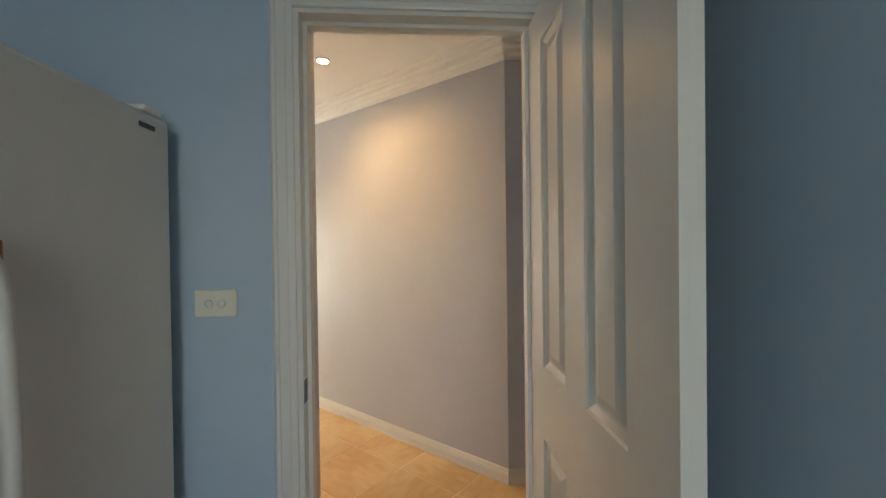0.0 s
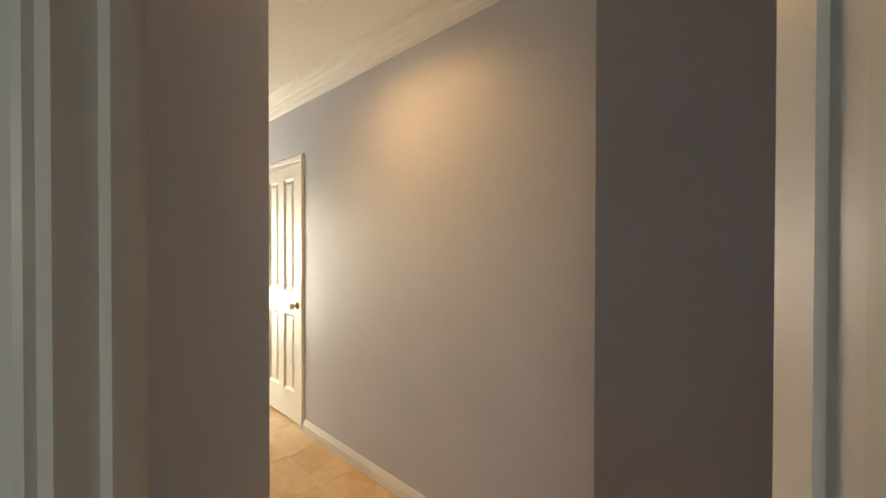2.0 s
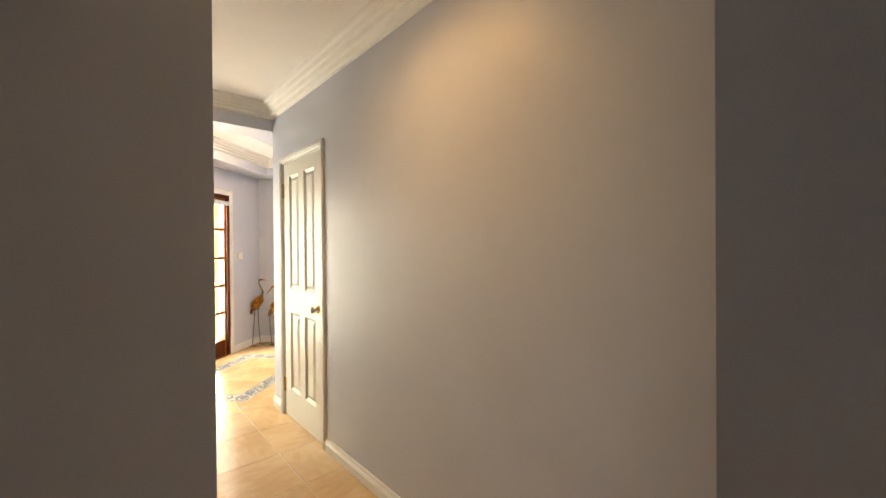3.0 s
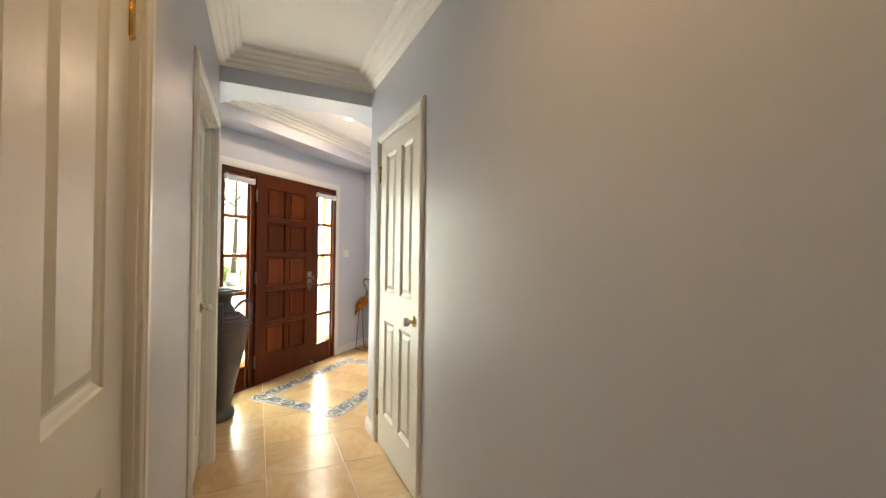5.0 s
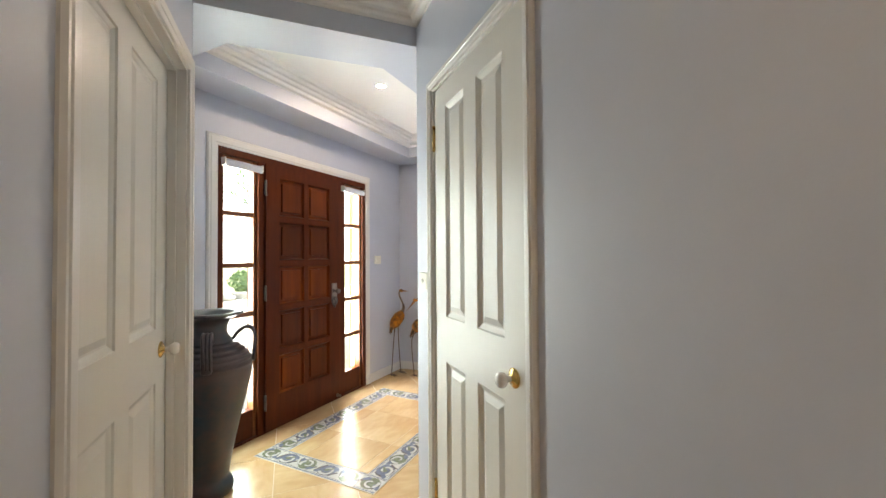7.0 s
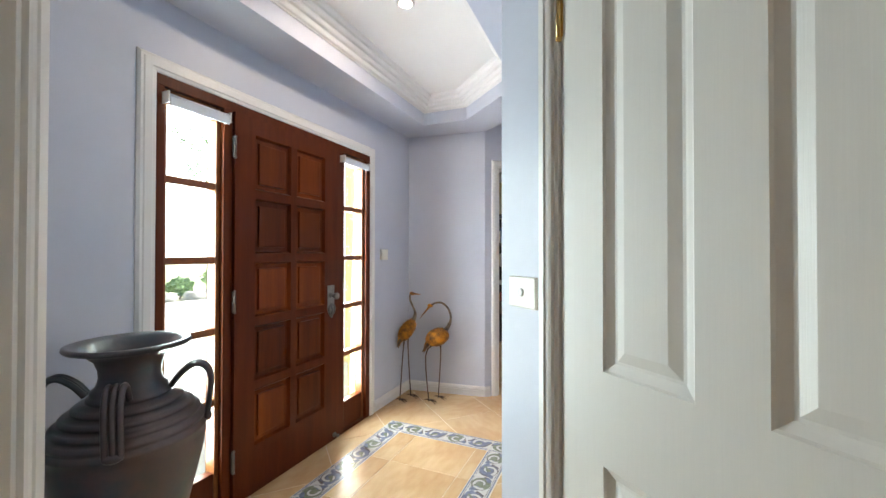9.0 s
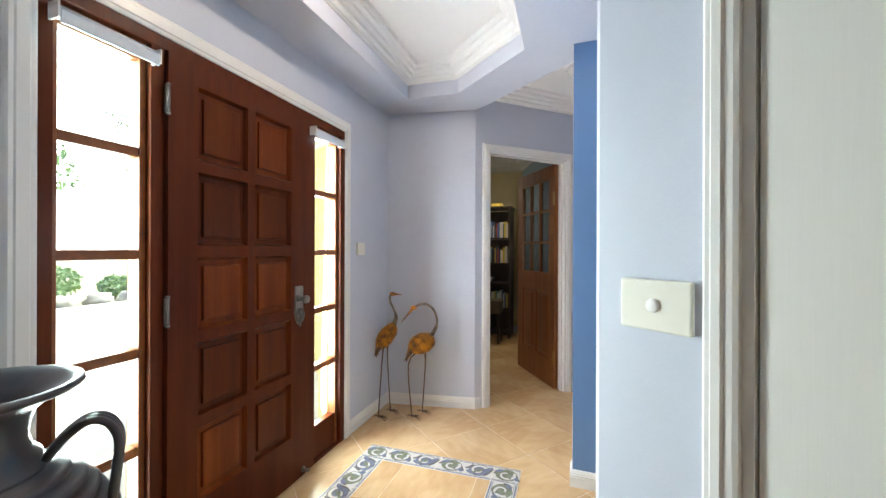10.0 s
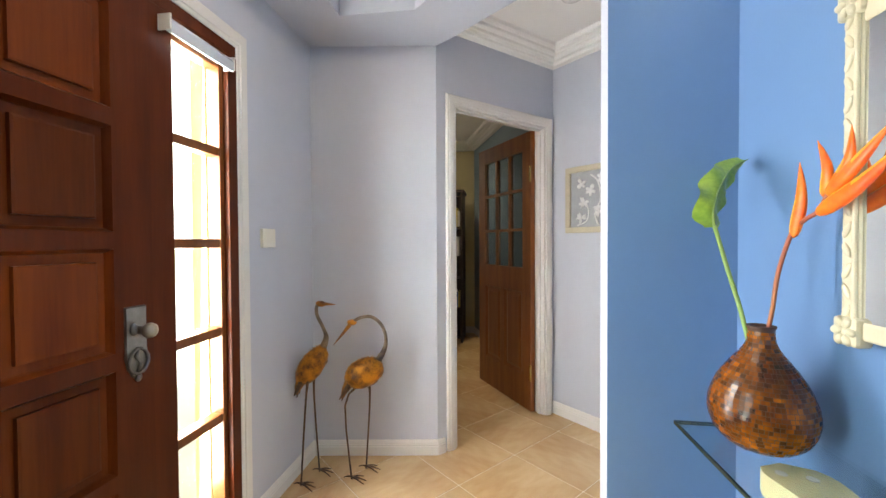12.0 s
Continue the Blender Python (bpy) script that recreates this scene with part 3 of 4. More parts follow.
def sidelight(name, a, b):
    w = thing(name, FW, "jarrah sidelight of five clear panes beside the front door", "window", "sidelights", "structure")
    rails = [(0.012, 0.205), (0.53, 0.565), (0.875, 0.910), (1.225, 1.260), (1.585, 1.620), (1.93, 1.995)]
    for x0, x1 in ((a, a + 0.022), (b - 0.022, b)):
        part("stile", box(x0, x1, -0.07, -0.012, 0.012, 1.995, 0.003), JDAYLIT, w)
    for z0, z1 in rails:
        # upper bars take the daylit copy, the bottom rail stays plain jarrah
        part("glazing_bar", box(a + 0.022, b - 0.022, -0.066, -0.016, z0, z1, 0.004), JDAYLIT if z0 > 0.3 else JARRAH, w)
    for (_, z0), (z1, _) in zip(rails, rails[1:]):
        p = part("pane", box(a + 0.02, b - 0.02, -0.044, -0.040, z0 - 0.004, z1 + 0.004), PANE, w)
        p.visible_shadow = False
    return w


sidelight("window_1", -1.513, -1.238)
sidelight("window_2", -0.297, -0.028)
fd = thing("door_6", FW @ pose(-1.188, 0.03, 0.012), "closed polished jarrah front door with ten raised panels", "door", "", "structure")
cells = [(x0, x0 + 0.250, 0.250 + k * 0.338, 0.250 + k * 0.338 + 0.290) for k in range(5) for x0 in (0.122, 0.416)]
leaf_parts(fd, 0.786, 1.98, cells, JARRAH, JPANEL, 0.044, [(0, 0), (0.002, -0.004), (0.008, -0.015), (0.010, -0.0205), (0.034, -0.0215), (0.0345, -0.0115), (0.040, -0.010)], 0.022)
for z in (0.22, 1.02, 1.80):
    hinge_parts(fd, -0.002, z, 0.002, PEWTER)
OUTL = [(0.692, 1.05), (0.758, 1.05), (0.758, 0.925), (0.762, 0.905), (0.757, 0.872), (0.742, 0.850), (0.727, 0.834), (0.710, 0.850), (0.697, 0.872), (0.690, 0.905), (0.692, 0.925)]
bm = bmesh.new()
lo, hi = [bm.verts.new((x, 0.0, z)) for x, z in OUTL], [bm.verts.new((0.725 + (x - 0.725) * 0.93, 0.006, 0.945 + (z - 0.945) * 0.97)) for x, z in OUTL]
for i in range(len(OUTL)):
    bm.faces.new((lo[i], lo[i - 1], hi[i - 1], hi[i]))
bm.faces.new(hi), bm.faces.new(lo[::-1])
lk = part("lock_plate", bm, CHROME, fd, "aged silver shield-shaped lock plate")
bm = tube([(0.726 + 0.030 * math.sin(a), 0.010, 0.890 + 0.036 * math.cos(a)) for a in [k * 2 * math.pi / 16 for k in range(17)]], 0.005, 6)
tube([(0.726, 0.008, 0.93), (0.718, 0.011, 0.905), (0.732, 0.011, 0.885), (0.724, 0.009, 0.858)], 0.006, 6, bm)
blob(bm, (0.726, 0.008, 0.842), (0.010, 0.007, 0.012))
blob(bm, (0.712, 0.010, 0.985), (0.011, 0.009, 0.018))
part("escutcheon", bm, PEWTER, lk, "dark pierced scrollwork")
part("knob", lathe([(0.012, 0), (0.011, 0.024), (0.013, 0.027), (0.019, 0.031), (0.0225, 0.040), (0.020, 0.050), (0.011, 0.055), (0.002, 0.056)], 20, at=(0.728, 0.005, 0.980), axis=Euler((radians(-90), 0, 0)).to_matrix()), CHROME, lk, "round silver knob")
part("floor_bolt", lathe([(0.016, 0), (0.016, 0.006), (0.008, 0.012), (0.007, 0.03), (0.012, 0.034), (0.004, 0.042)], 12, at=(0.765, 0.0, 0.035), axis=Euler((radians(-90), 0, 0)).to_matrix()), CHROME, fd, "small silver bolt")


def roller_blind(a, b):
    t = thing("roller_blind", FW @ pose(a, 0.016, 1.938), "rolled-up pale blue roller blind on the sidelight head", "blind", "roller blinds")
    w = b - a
    part("roll", lathe([(0.021, 0.006), (0.021, w - 0.006)], 18, at=(0, 0.024, 0), axis=Euler((0, radians(90), 0)).to_matrix()), BLIND, t)
    part("bottom_rail", box(0.008, w - 0.008, 0.038, 0.046, -0.034, 0.004, 0.002), BLIND, t)
    for x in (0, w - 0.006):
        part("bracket", box(x, x + 0.006, 0.0, 0.046, -0.024, 0.026, 0.001), TRIM, t)


roller_blind(-1.529, -1.235)
roller_blind(-0.355, -0.052)

# ---- ceiling lamps ----


def downlight(x, y, z, glowm):
    t = thing("downlight", pose(x, y, z), "small white recessed downlight, switched on", "ceiling light", "downlights")
    part("trim_ring", lathe([(0.034, 0.0), (0.034, -0.006), (0.044, -0.008), (0.049, -0.003), (0.049, 0.0)], 24), TRIM, t)
    part("lens", lathe([(0.033, -0.001), (0.033, -0.003)], 24), glowm, t, "glowing lamp")


downlight(2.785, -3.345, CEILZ, GLOW1)
downlight(0.787, -0.800, CEILZ, GLOW2)
downlight(1.66, -0.22, SOFF, GLOW2)
downlight(0.35, 2.85, CEILZ, GLOW2)
t = thing("smoke_detector", pose(1.466, 0.72, CEILZ), "round white smoke detector on the passage ceiling", "smoke detector")
part("base", lathe([(0.070, 0), (0.070, -0.012), (0.064, -0.016)], 24), PORC, t)
part("cover", lathe([(0.058, -0.016), (0.056, -0.036), (0.042, -0.046), (0.002, -0.048)], 24), PORC, t)


def switch_plate(m, w, h, rockers, label):
    t = thing("light_switch", m, label, "light switch")
    part("plate", box(-w / 2, w / 2, 0, 0.011, -h / 2, h / 2, 0.003), PLATE, t)
    for x in rockers:
        part("button", lathe([(0.011, 0), (0.011, 0.003), (0.009, 0.005), (0.002, 0.0045)], 20, at=(x, 0.010, 0), axis=Euler((radians(-90), 0, 0)).to_matrix()), PORC, t)


switch_plate(RW @ pose(0.108, 0, 1.178), 0.114, 0.080, (0.0,), "cream one-gang light switch on the hall wall end")
switch_plate(KW @ pose(2.808, 0, 1.248), 0.112, 0.074, (-0.017, 0.017), "cream two-gang light switch on the kitchen wall")
t = thing("wall_control", FW @ pose(0.234, 0, 1.265), "small cream square door chime on the entry wall", "wall control")
part("plate", box(-0.050, 0.050, 0, 0.016, -0.044, 0.044, 0.003), PLATE, t)
part("face", box(-0.040, 0.040, 0.016, 0.019, -0.032, 0.034, 0.001), PLATE, t)

# ---- things in the kitchen ----
t = thing("fridge", along((2.73, -5.19), (2.73, -4.0), -1)[0], "large off-white two-door fridge with curved handles", "fridge")
part("body", box(-0.41, 0.39, -0.68, -0.075, 0.03, 1.73, 0.008), FRIDGE, t)
for a, b, h in ((-0.41, -0.106, -0.142), (-0.100, 0.39, -0.068)):
    d = part("door", box(a, b, -0.07, 0.0, 0.05, 1.725, 0.012), FRIDGE, t)
    part("handle", tube(smooth_path([(h, -0.002, 1.40), (h, 0.026, 1.385), (h, 0.042, 1.30), (h, 0.052, 1.0), (h, 0.042, 0.70), (h, 0.026, 0.60), (h, -0.002, 0.58)]), 0.013), FRIDGE, d, "curved off-white handle")
    for z in (1.40, 0.58):
        part("handle_cap", box(h - 0.018, h + 0.018, 0.0, 0.03, z - 0.018, z + 0.018, 0.005), OAKRED, d, "brown handle cap")
part("hinge_cover", box(0.31, 0.38, -0.12, -0.01, 1.731, 1.748, 0.006), PORC, t, "white hinge cover")
part("badge", box(0.276, 0.329, 0.0005, 0.003, 1.684, 1.696, 0.001), DARKP, t, "small dark badge")
for x in (-0.36, 0.34):
    part("foot", lathe([(0.02, 0.0), (0.02, 0.032)], 12, at=(x, -0.12, 0)), DARKP, t)
    part("foot", lathe([(0.02, 0.0), (0.02, 0.032)], 12, at=(x, -0.62, 0)), DARKP, t)

# ---- urn ----
t = thing("floor_urn", pose(0.352, -1.812, 0), "tall dark slate-glazed clay urn with looped handles", "urn")
prof = [(0.012, 0.006), (0.098, 0.0), (0.110, 0.010), (0.116, 0.030), (0.115, 0.052), (0.107, 0.072), (0.095, 0.084), (0.092, 0.10), (0.102, 0.17), (0.122, 0.27), (0.145, 0.38), (0.168, 0.48), (0.189, 0.57), (0.202, 0.63), (0.208, 0.68)]
for k in range(6):
    z, r = 0.70 + k * 0.0240, 0.209 - 0.0035 * k - 0.0034 * k * k
    prof += [(r - 0.004, z), (r + 0.003, z + 0.006), (r + 0.002, z + 0.014), (r - 0.006, z + 0.0205)]
prof += [(0.100, 0.852), (0.086, 0.866), (0.080, 0.890), (0.082, 0.916), (0.092, 0.944), (0.116, 0.966), (0.146, 0.977), (0.159, 0.981), (0.165, 0.988), (0.163, 0.996), (0.154, 0.998), (0.128, 0.987), (0.098, 0.965), (0.074, 0.935), (0.068, 0.89), (0.10, 0.82), (0.16, 0.72), (0.12, 0.4), (0.05, 0.1), (0.004, 0.08)]
part("body", lathe(prof, 64), URN, t)
for k in range(4):
    bm = bmesh.new()
    for s in (-0.017, 0.0, 0.017):
        tube(smooth_path([(0.108, s, 0.840), (0.135, s, 0.876), (0.172, s, 0.902), (0.204, s, 0.891), (0.221, s, 0.853), (0.219, s, 0.80), (0.213, s, 0.745), (0.211, s, 0.715)], 4), 0.009, 8, bm)
    blob(bm, (0.212, 0, 0.716), (0.013, 0.026, 0.014))
    bmesh.ops.rotate(bm, verts=bm.verts[:], cent=(0, 0, 0), matrix=Matrix.Rotation(radians(-38 + 90 * k), 3, "Z"))
    part("handle", bm, URN, t)

# ---- heron sculptures ----


def heron(at, turn, label, body, size, tilt, neck, head, beak, tail, legs):
    t = thing("heron_sculpture", pose(at[0], at[1], 0, 0, 0, turn), label, "sculpture", "heron sculptures")
    bm = bmesh.new()
    rot = Euler((0, radians(tilt), 0))
    blob(bm, body, size, rot, 20, 0.06)
    rm = rot.to_matrix()
    rnd = random.Random(int(at[0] * 1000))
    for i in range(120):
        a, c = rnd.uniform(0, 2 * math.pi), rnd.uniform(-0.95, 0.95)
        q = math.sqrt(1 - c * c)
        nv = Vector((c, q * math.cos(a), q * math.sin(a)))
        p = Vector(body) + rm @ Vector((nv.x * size[0], nv.y * size[1], nv.z * size[2])) * 1.01
        nn = (rm @ nv).normalized()
        back = (rm @ Vector((-1, 0, 0)))
        back = (back - nn * back.dot(nn)).normalized()
        sd = nn.cross(back)
        w, h = 0.008, 0.016
        q0 = [p - sd * w, p + sd * w, p + back * h * 0.7 + sd * w * 0.8 + nn * 0.001, p + back * h + nn * 0.001, p + back * h * 0.7 - sd * w * 0.8 + nn * 0.001]
        bm.faces.new([bm.verts.new(v) for v in q0])
    tube(smooth_path(tail, 4), [0.03, 0.028, 0.026, 0.022, 0.02, 0.016, 0.012, 0.007, 0.003][: (len(tail) - 1) * 4 + 1], 8, bm)
    for k in (-1, 0, 1):
        e = Vector(tail[-1]) + Vector((0.012 * k, 0.014 * k, -0.014 * (1 - abs(k))))
        tube([Vector(tail[0]) + Vector((0, 0.016 * k, 0)), Vector(tail[1]) + Vector((0, 0.017 * k, 0)), e], [0.016, 0.013, 0.002], 6, bm, 1)
    shoulder = Vector(neck[0]) - Vector(body)
    tube([Vector(body) + shoulder * k for k in (0.45, 0.7, 0.9, 1.08)], [0.05, 0.041, 0.029, 0.019], 12, bm)
    tube(smooth_path(neck, 5), [0.021 - 0.012 * min(1, i / 8) for i in range((len(neck) - 1) * 5 + 1)], 10, bm, 2)
    blob(bm, head, (0.026, 0.014, 0.016), Euler((0, radians(10), 0)), 12)
    d = (Vector(beak) - Vector(head))
    tube([Vector(head) + d * k for k in (0.1, 0.4, 0.7, 1.0)], [0.011, 0.008, 0.005, 0.001], 8, bm)
    for hip, knee, foot in legs:
        tube(smooth_path([hip, knee, foot], 3), [0.009, 0.007, 0.0055, 0.005, 0.0048, 0.0046, 0.0046], 8, bm, 1)
        f = Vector(foot)
        for a in (-25, 10, 45, 190):
            l = 0.075 if a != 190 else 0.04
            e = Vector((math.cos(radians(a - 10)) * l, -math.sin(radians(a + 20)) * l, 0))
            tube([f + Vector((0, 0, 0.012)), f + e * 0.45 + Vector((0, 0, 0.013)), f + e + Vector((0, 0, 0.004))], [0.0045, 0.004, 0.002], 6, bm, 1)
    link_ob = link("figure", bm, [GOLD, IRON, NECKM])
    link_ob.parent = t
    return t


heron((0.085, 0.455), 20, "upright rusted gold metal heron standing in the corner", (0.018, 0, 0.60), (0.115, 0.05, 0.062), -55,
      [(0.075, 0, 0.69), (0.092, 0, 0.745), (0.075, 0, 0.80), (0.048, 0, 0.86), (0.045, 0, 0.905), (0.06, 0, 0.922)], (0.066, 0, 0.922), (0.142, 0, 0.915),
      [(-0.03, 0, 0.53), (-0.05, 0, 0.49), (-0.058, 0, 0.45)],
      [((0.0, -0.025, 0.53), (-0.012, -0.03, 0.40), (-0.035, -0.05, 0.0)), ((0.025, 0.025, 0.53), (0.025, 0.03, 0.40), (0.045, 0.06, 0.0))])
heron((0.325, 0.535), 20, "stooping rusted gold metal heron with a curved neck", (0.035, 0, 0.545), (0.108, 0.068, 0.078), -22,
      [(0.105, 0, 0.60), (0.142, 0, 0.665), (0.150, 0, 0.73), (0.125, 0, 0.80), (0.075, 0, 0.842), (0.02, 0, 0.842), (-0.022, 0, 0.822)], (-0.028, 0, 0.818), (-0.125, 0, 0.70),
      [(-0.04, 0, 0.50), (-0.065, 0, 0.46), (-0.085, 0, 0.415)],
      [((0.005, -0.02, 0.485), (-0.066, -0.025, 0.385), (-0.035, -0.04, 0.0)), ((0.06, 0.02, 0.48), (0.062, 0.025, 0.36), (0.04, 0.045, 0.0))])

# ---- niche: console, vase, mirror ----
t = thing("console_table", pose(0.012, -0.012, 0), "console with a clear glass top on a carved cream pedestal", "console table")
g = part("glass_top", box(1.542, 1.842, -1.232, -0.302, 0.7415, 0.7515), SHELF, t, "greenish clear glass top")
bm = bmesh.new()
add_box(bm, 1.5365, 1.5415, -1.237, -0.297, 0.7415, 0.7515, 0.001)
add_box(bm, 1.8425, 1.8465, -1.237, -0.297, 0.7415, 0.7515, 0.001)
add_box(bm, 1.5415, 1.8425, -0.3015, -0.297, 0.7415, 0.7515, 0.001)
add_box(bm, 1.5415, 1.8425, -1.237, -1.2325, 0.7415, 0.7515, 0.001)
part("glass_edge", bm, SHEDGE, t, "dark green polished glass edge")
left, right = [], []
for k in range(29):
    u = k / 28
    y = -0.465 - 0.60 * u
    end = min(1, math.sqrt(max(0.0, 1 - (2 * u - 1) ** 8)) + 0.02)
    cx = 1.69 + 0.012 * math.sin(u * 6.3)
    w = (0.068 + 0.012 * math.cos(u * 4 * math.pi)) * end
    left.append((cx - w, y)), right.append((cx + w, y))
outline = left + right[::-1]
ped = part("pedestal", prism(outline, 0.689, 0.7395), CREAM, t)
for x, y in ((1.665, -0.51), (1.715, -0.525), (1.70, -0.77), (1.67, -0.98), (1.71, -1.0)):
    part("pad", lathe([(0.011, 0.7398), (0.011, 0.7412)], 14, at=(x, y, 0)), RELIEF, ped, "clear round pad")
bm = bmesh.new()
rows = [(0.0, 1.35), (0.05, 1.35), (0.07, 1.1), (0.2, 0.9), (0.35, 0.72), (0.48, 0.78), (0.58, 0.92), (0.657, 0.86), (0.6885, 0.9)]
cen = Vector((1.69, -0.765))
rings = [[bm.verts.new((cen.x + (x - cen.x) * k, cen.y + (y - cen.y) * (0.55 + 0.42 * k), z)) for x, y in outline] for z, k in rows]
for a, b in zip(rings, rings[1:]):
    for i in range(len(outline)):
        j = (i + 1) % len(outline)
        bm.faces.new((a[i], a[j], b[j], b[i])).smooth = True
bm.faces.new(rings[0]), bm.faces.new(rings[-1])
rnd = random.Random(5)
for k in range(46):
    x, y = outline[rnd.randrange(len(outline))]
    z = rnd.uniform(0.08, 0.66)
    s = 0.66 + 0.3 * abs(z - 0.35) / 0.35
    blob(bm, (cen.x + (x - cen.x) * s, cen.y + (y - cen.y) * (0.6 + 0.38 * s), z), (0.018, 0.024, rnd.uniform(0.02, 0.045)), Euler((rnd.uniform(-1, 1), 0, 0)), 8)
part("carved_body", bm, CREAM, ped, "carved cream body with leaf scrolls")

t = thing("vase", pose(1.694, -0.425, 0.7515), "bulbous amber mosaic glass vase on the glass console", "vase")
VP = [(0.040, 0.0), (0.062, 0.006), (0.085, 0.025), (0.100, 0.052), (0.106, 0.082), (0.104, 0.108), (0.094, 0.140), (0.078, 0.172), (0.058, 0.202), (0.040, 0.226), (0.030, 0.244), (0.026, 0.262), (0.026, 0.280)]
part("body", lathe(VP + [(0.029, 0.285), (0.029, 0.289), (0.022, 0.289), (0.020, 0.25), (0.03, 0.2), (0.002, 0.19)], 48), AMBERG, t)
curve = smooth_path([(r, 0, z) for r, z in VP], 8)
lens = [0.0]
for a, b in zip(curve, curve[1:]):
    lens.append(lens[-1] + (b - a).length)


def on_curve(s):
    i = max(0, min(len(lens) - 2, next((k for k in range(len(lens) - 1) if lens[k + 1] >= s), len(lens) - 2)))
    f = (s - lens[i]) / max(1e-9, lens[i + 1] - lens[i])
    p = curve[i].lerp(curve[i + 1], f)
    d = (curve[i + 1] - curve[i]).normalized()
    return p.x, p.z, d.z, -d.x


bm = bmesh.new()
rnd = random.Random(11)
s = 0.004
while s < lens[-1] - 0.004:
    h = rnd.uniform(0.008, 0.012)
    a = rnd.uniform(0, 0.3)
    end = a + 2 * math.pi
    r = on_curve(s)[0]
    while a < end - 0.02:
        da = rnd.uniform(0.006, 0.017) / max(r, 0.02)
        b = min(a + da, end)
        up = rnd.uniform(0.0006, 0.0016)
        vs = []
        for ss, aa in ((s, a), (s, b - 0.0012 / r), (min(s + h - 0.0012, lens[-1]), b - 0.0012 / r), (min(s + h - 0.0012, lens[-1]), a)):
            rr, zz, nr, nz = on_curve(ss)
            vs.append(bm.verts.new(((rr + up * nr) * math.cos(aa), (rr + up * nr) * math.sin(aa), zz + up * nz)))
        bm.faces.new(vs)
        a = b
    s += h
part("mosaic", bm, AMBER, t, "amber and brown mosaic chips")["kind"] = "stuff"

t = thing("heliconia_stem", pose(0.012, -0.012, 0.024), "orange heliconia flower on a red stem in the vase", "flower")
part("stem", tube(smooth_path([(1.672, -0.425, 0.94), (1.705, -0.41, 1.04), (1.725, -0.40, 1.14), (1.748, -0.409, 1.237), (1.75, -0.445, 1.265), (1.75, -0.483, 1.283), (1.75, -0.514, 1.331)], 5), [0.0050] * 20 + [0.0048] * 11, 8), RSTEM, t)


def bract(base, mid, tip, w):
    """A boat-shaped bract through three (y, z) points."""
    pts = smooth_path([(1.75, *base), (1.75, *mid), (1.75, *tip)], 7)
    n = len(pts) - 1
    bm = tube(pts, [max(0.0008, 3.2 * w * (i / n + 0.01) ** 0.55 * (1 - i / n) ** 1.15) for i in range(n + 1)], 12)
    for v in bm.verts:
        v.co.x = 1.75 + (v.co.x - 1.75) * 0.6
    for f in bm.faces:
        c = f.calc_center_median()
        p = min(pts, key=lambda q: (q - c).length)
        if (c.y - p.y) * 0.9 + (c.z - p.z) * 0.5 > w * 0.3:
            f.material_index = 1
    b = link("bract", bm, [BRACT, BRACTY])
    b.parent = t
    tagged(b, "pointed orange bract with a yellow edge")


bract((-0.409, 1.225), (-0.433, 1.311), (-0.428, 1.398), 0.015)
bract((-0.496, 1.311), (-0.504, 1.370), (-0.478, 1.435), 0.012)
bract((-0.514, 1.327), (-0.556, 1.379), (-0.561, 1.446), 0.012)
bract((-0.502, 1.315), (-0.573, 1.367), (-0.647, 1.433), 0.0145)
bract((-0.477, 1.277), (-0.574, 1.322), (-0.681, 1.396), 0.016)
t = thing("leaf_stem", pose(0.005, -0.005, 0.017), "curled green leaf on a long stem in the vase", "leaf")
part("stem", tube(smooth_path([(1.674, -0.415, 0.94), (1.664, -0.385, 1.05), (1.652, -0.345, 1.16), (1.646, -0.30, 1.264)], 5), 0.0055, 8), STEM, t)
bm = bmesh.new()
mid = smooth_path([(1.646, -0.30, 1.260), (1.655, -0.275, 1.315), (1.70, -0.225, 1.385), (1.755, -0.175, 1.44), (1.820, -0.135, 1.472)], 6)
grid = []
for i, p in enumerate(mid):
    f = i / (len(mid) - 1)
    w = 0.044 * math.sin(math.pi * min(1, f * 0.90 + 0.10)) ** 0.6
    d = (mid[min(i + 1, len(mid) - 1)] - mid[max(i - 1, 0)]).normalized()
    sd = d.cross(Vector((0.35, -0.9, 0.2))).normalized()
    nn = d.cross(sd)
    grid.append([bm.verts.new(p + sd * w * u + nn * (0.022 * abs(u) ** 1.5 + 0.012 * abs(u) * math.sin(f * 21 + 2 * u))) for u in (-1, -0.6, -0.2, 0, 0.2, 0.6, 1)])
for a, b in zip(grid, grid[1:]):
    for i in range(6):
        bm.faces.new((a[i], a[i + 1], b[i + 1], b[i])).smooth = True
part("blade", bm, LEAF, t, "bright green curled blade")
part("midrib", tube(mid, [0.0045 - 0.003 * i / (len(mid) - 1) for i in range(len(mid))], 6), STEM, t, "pale green midrib")

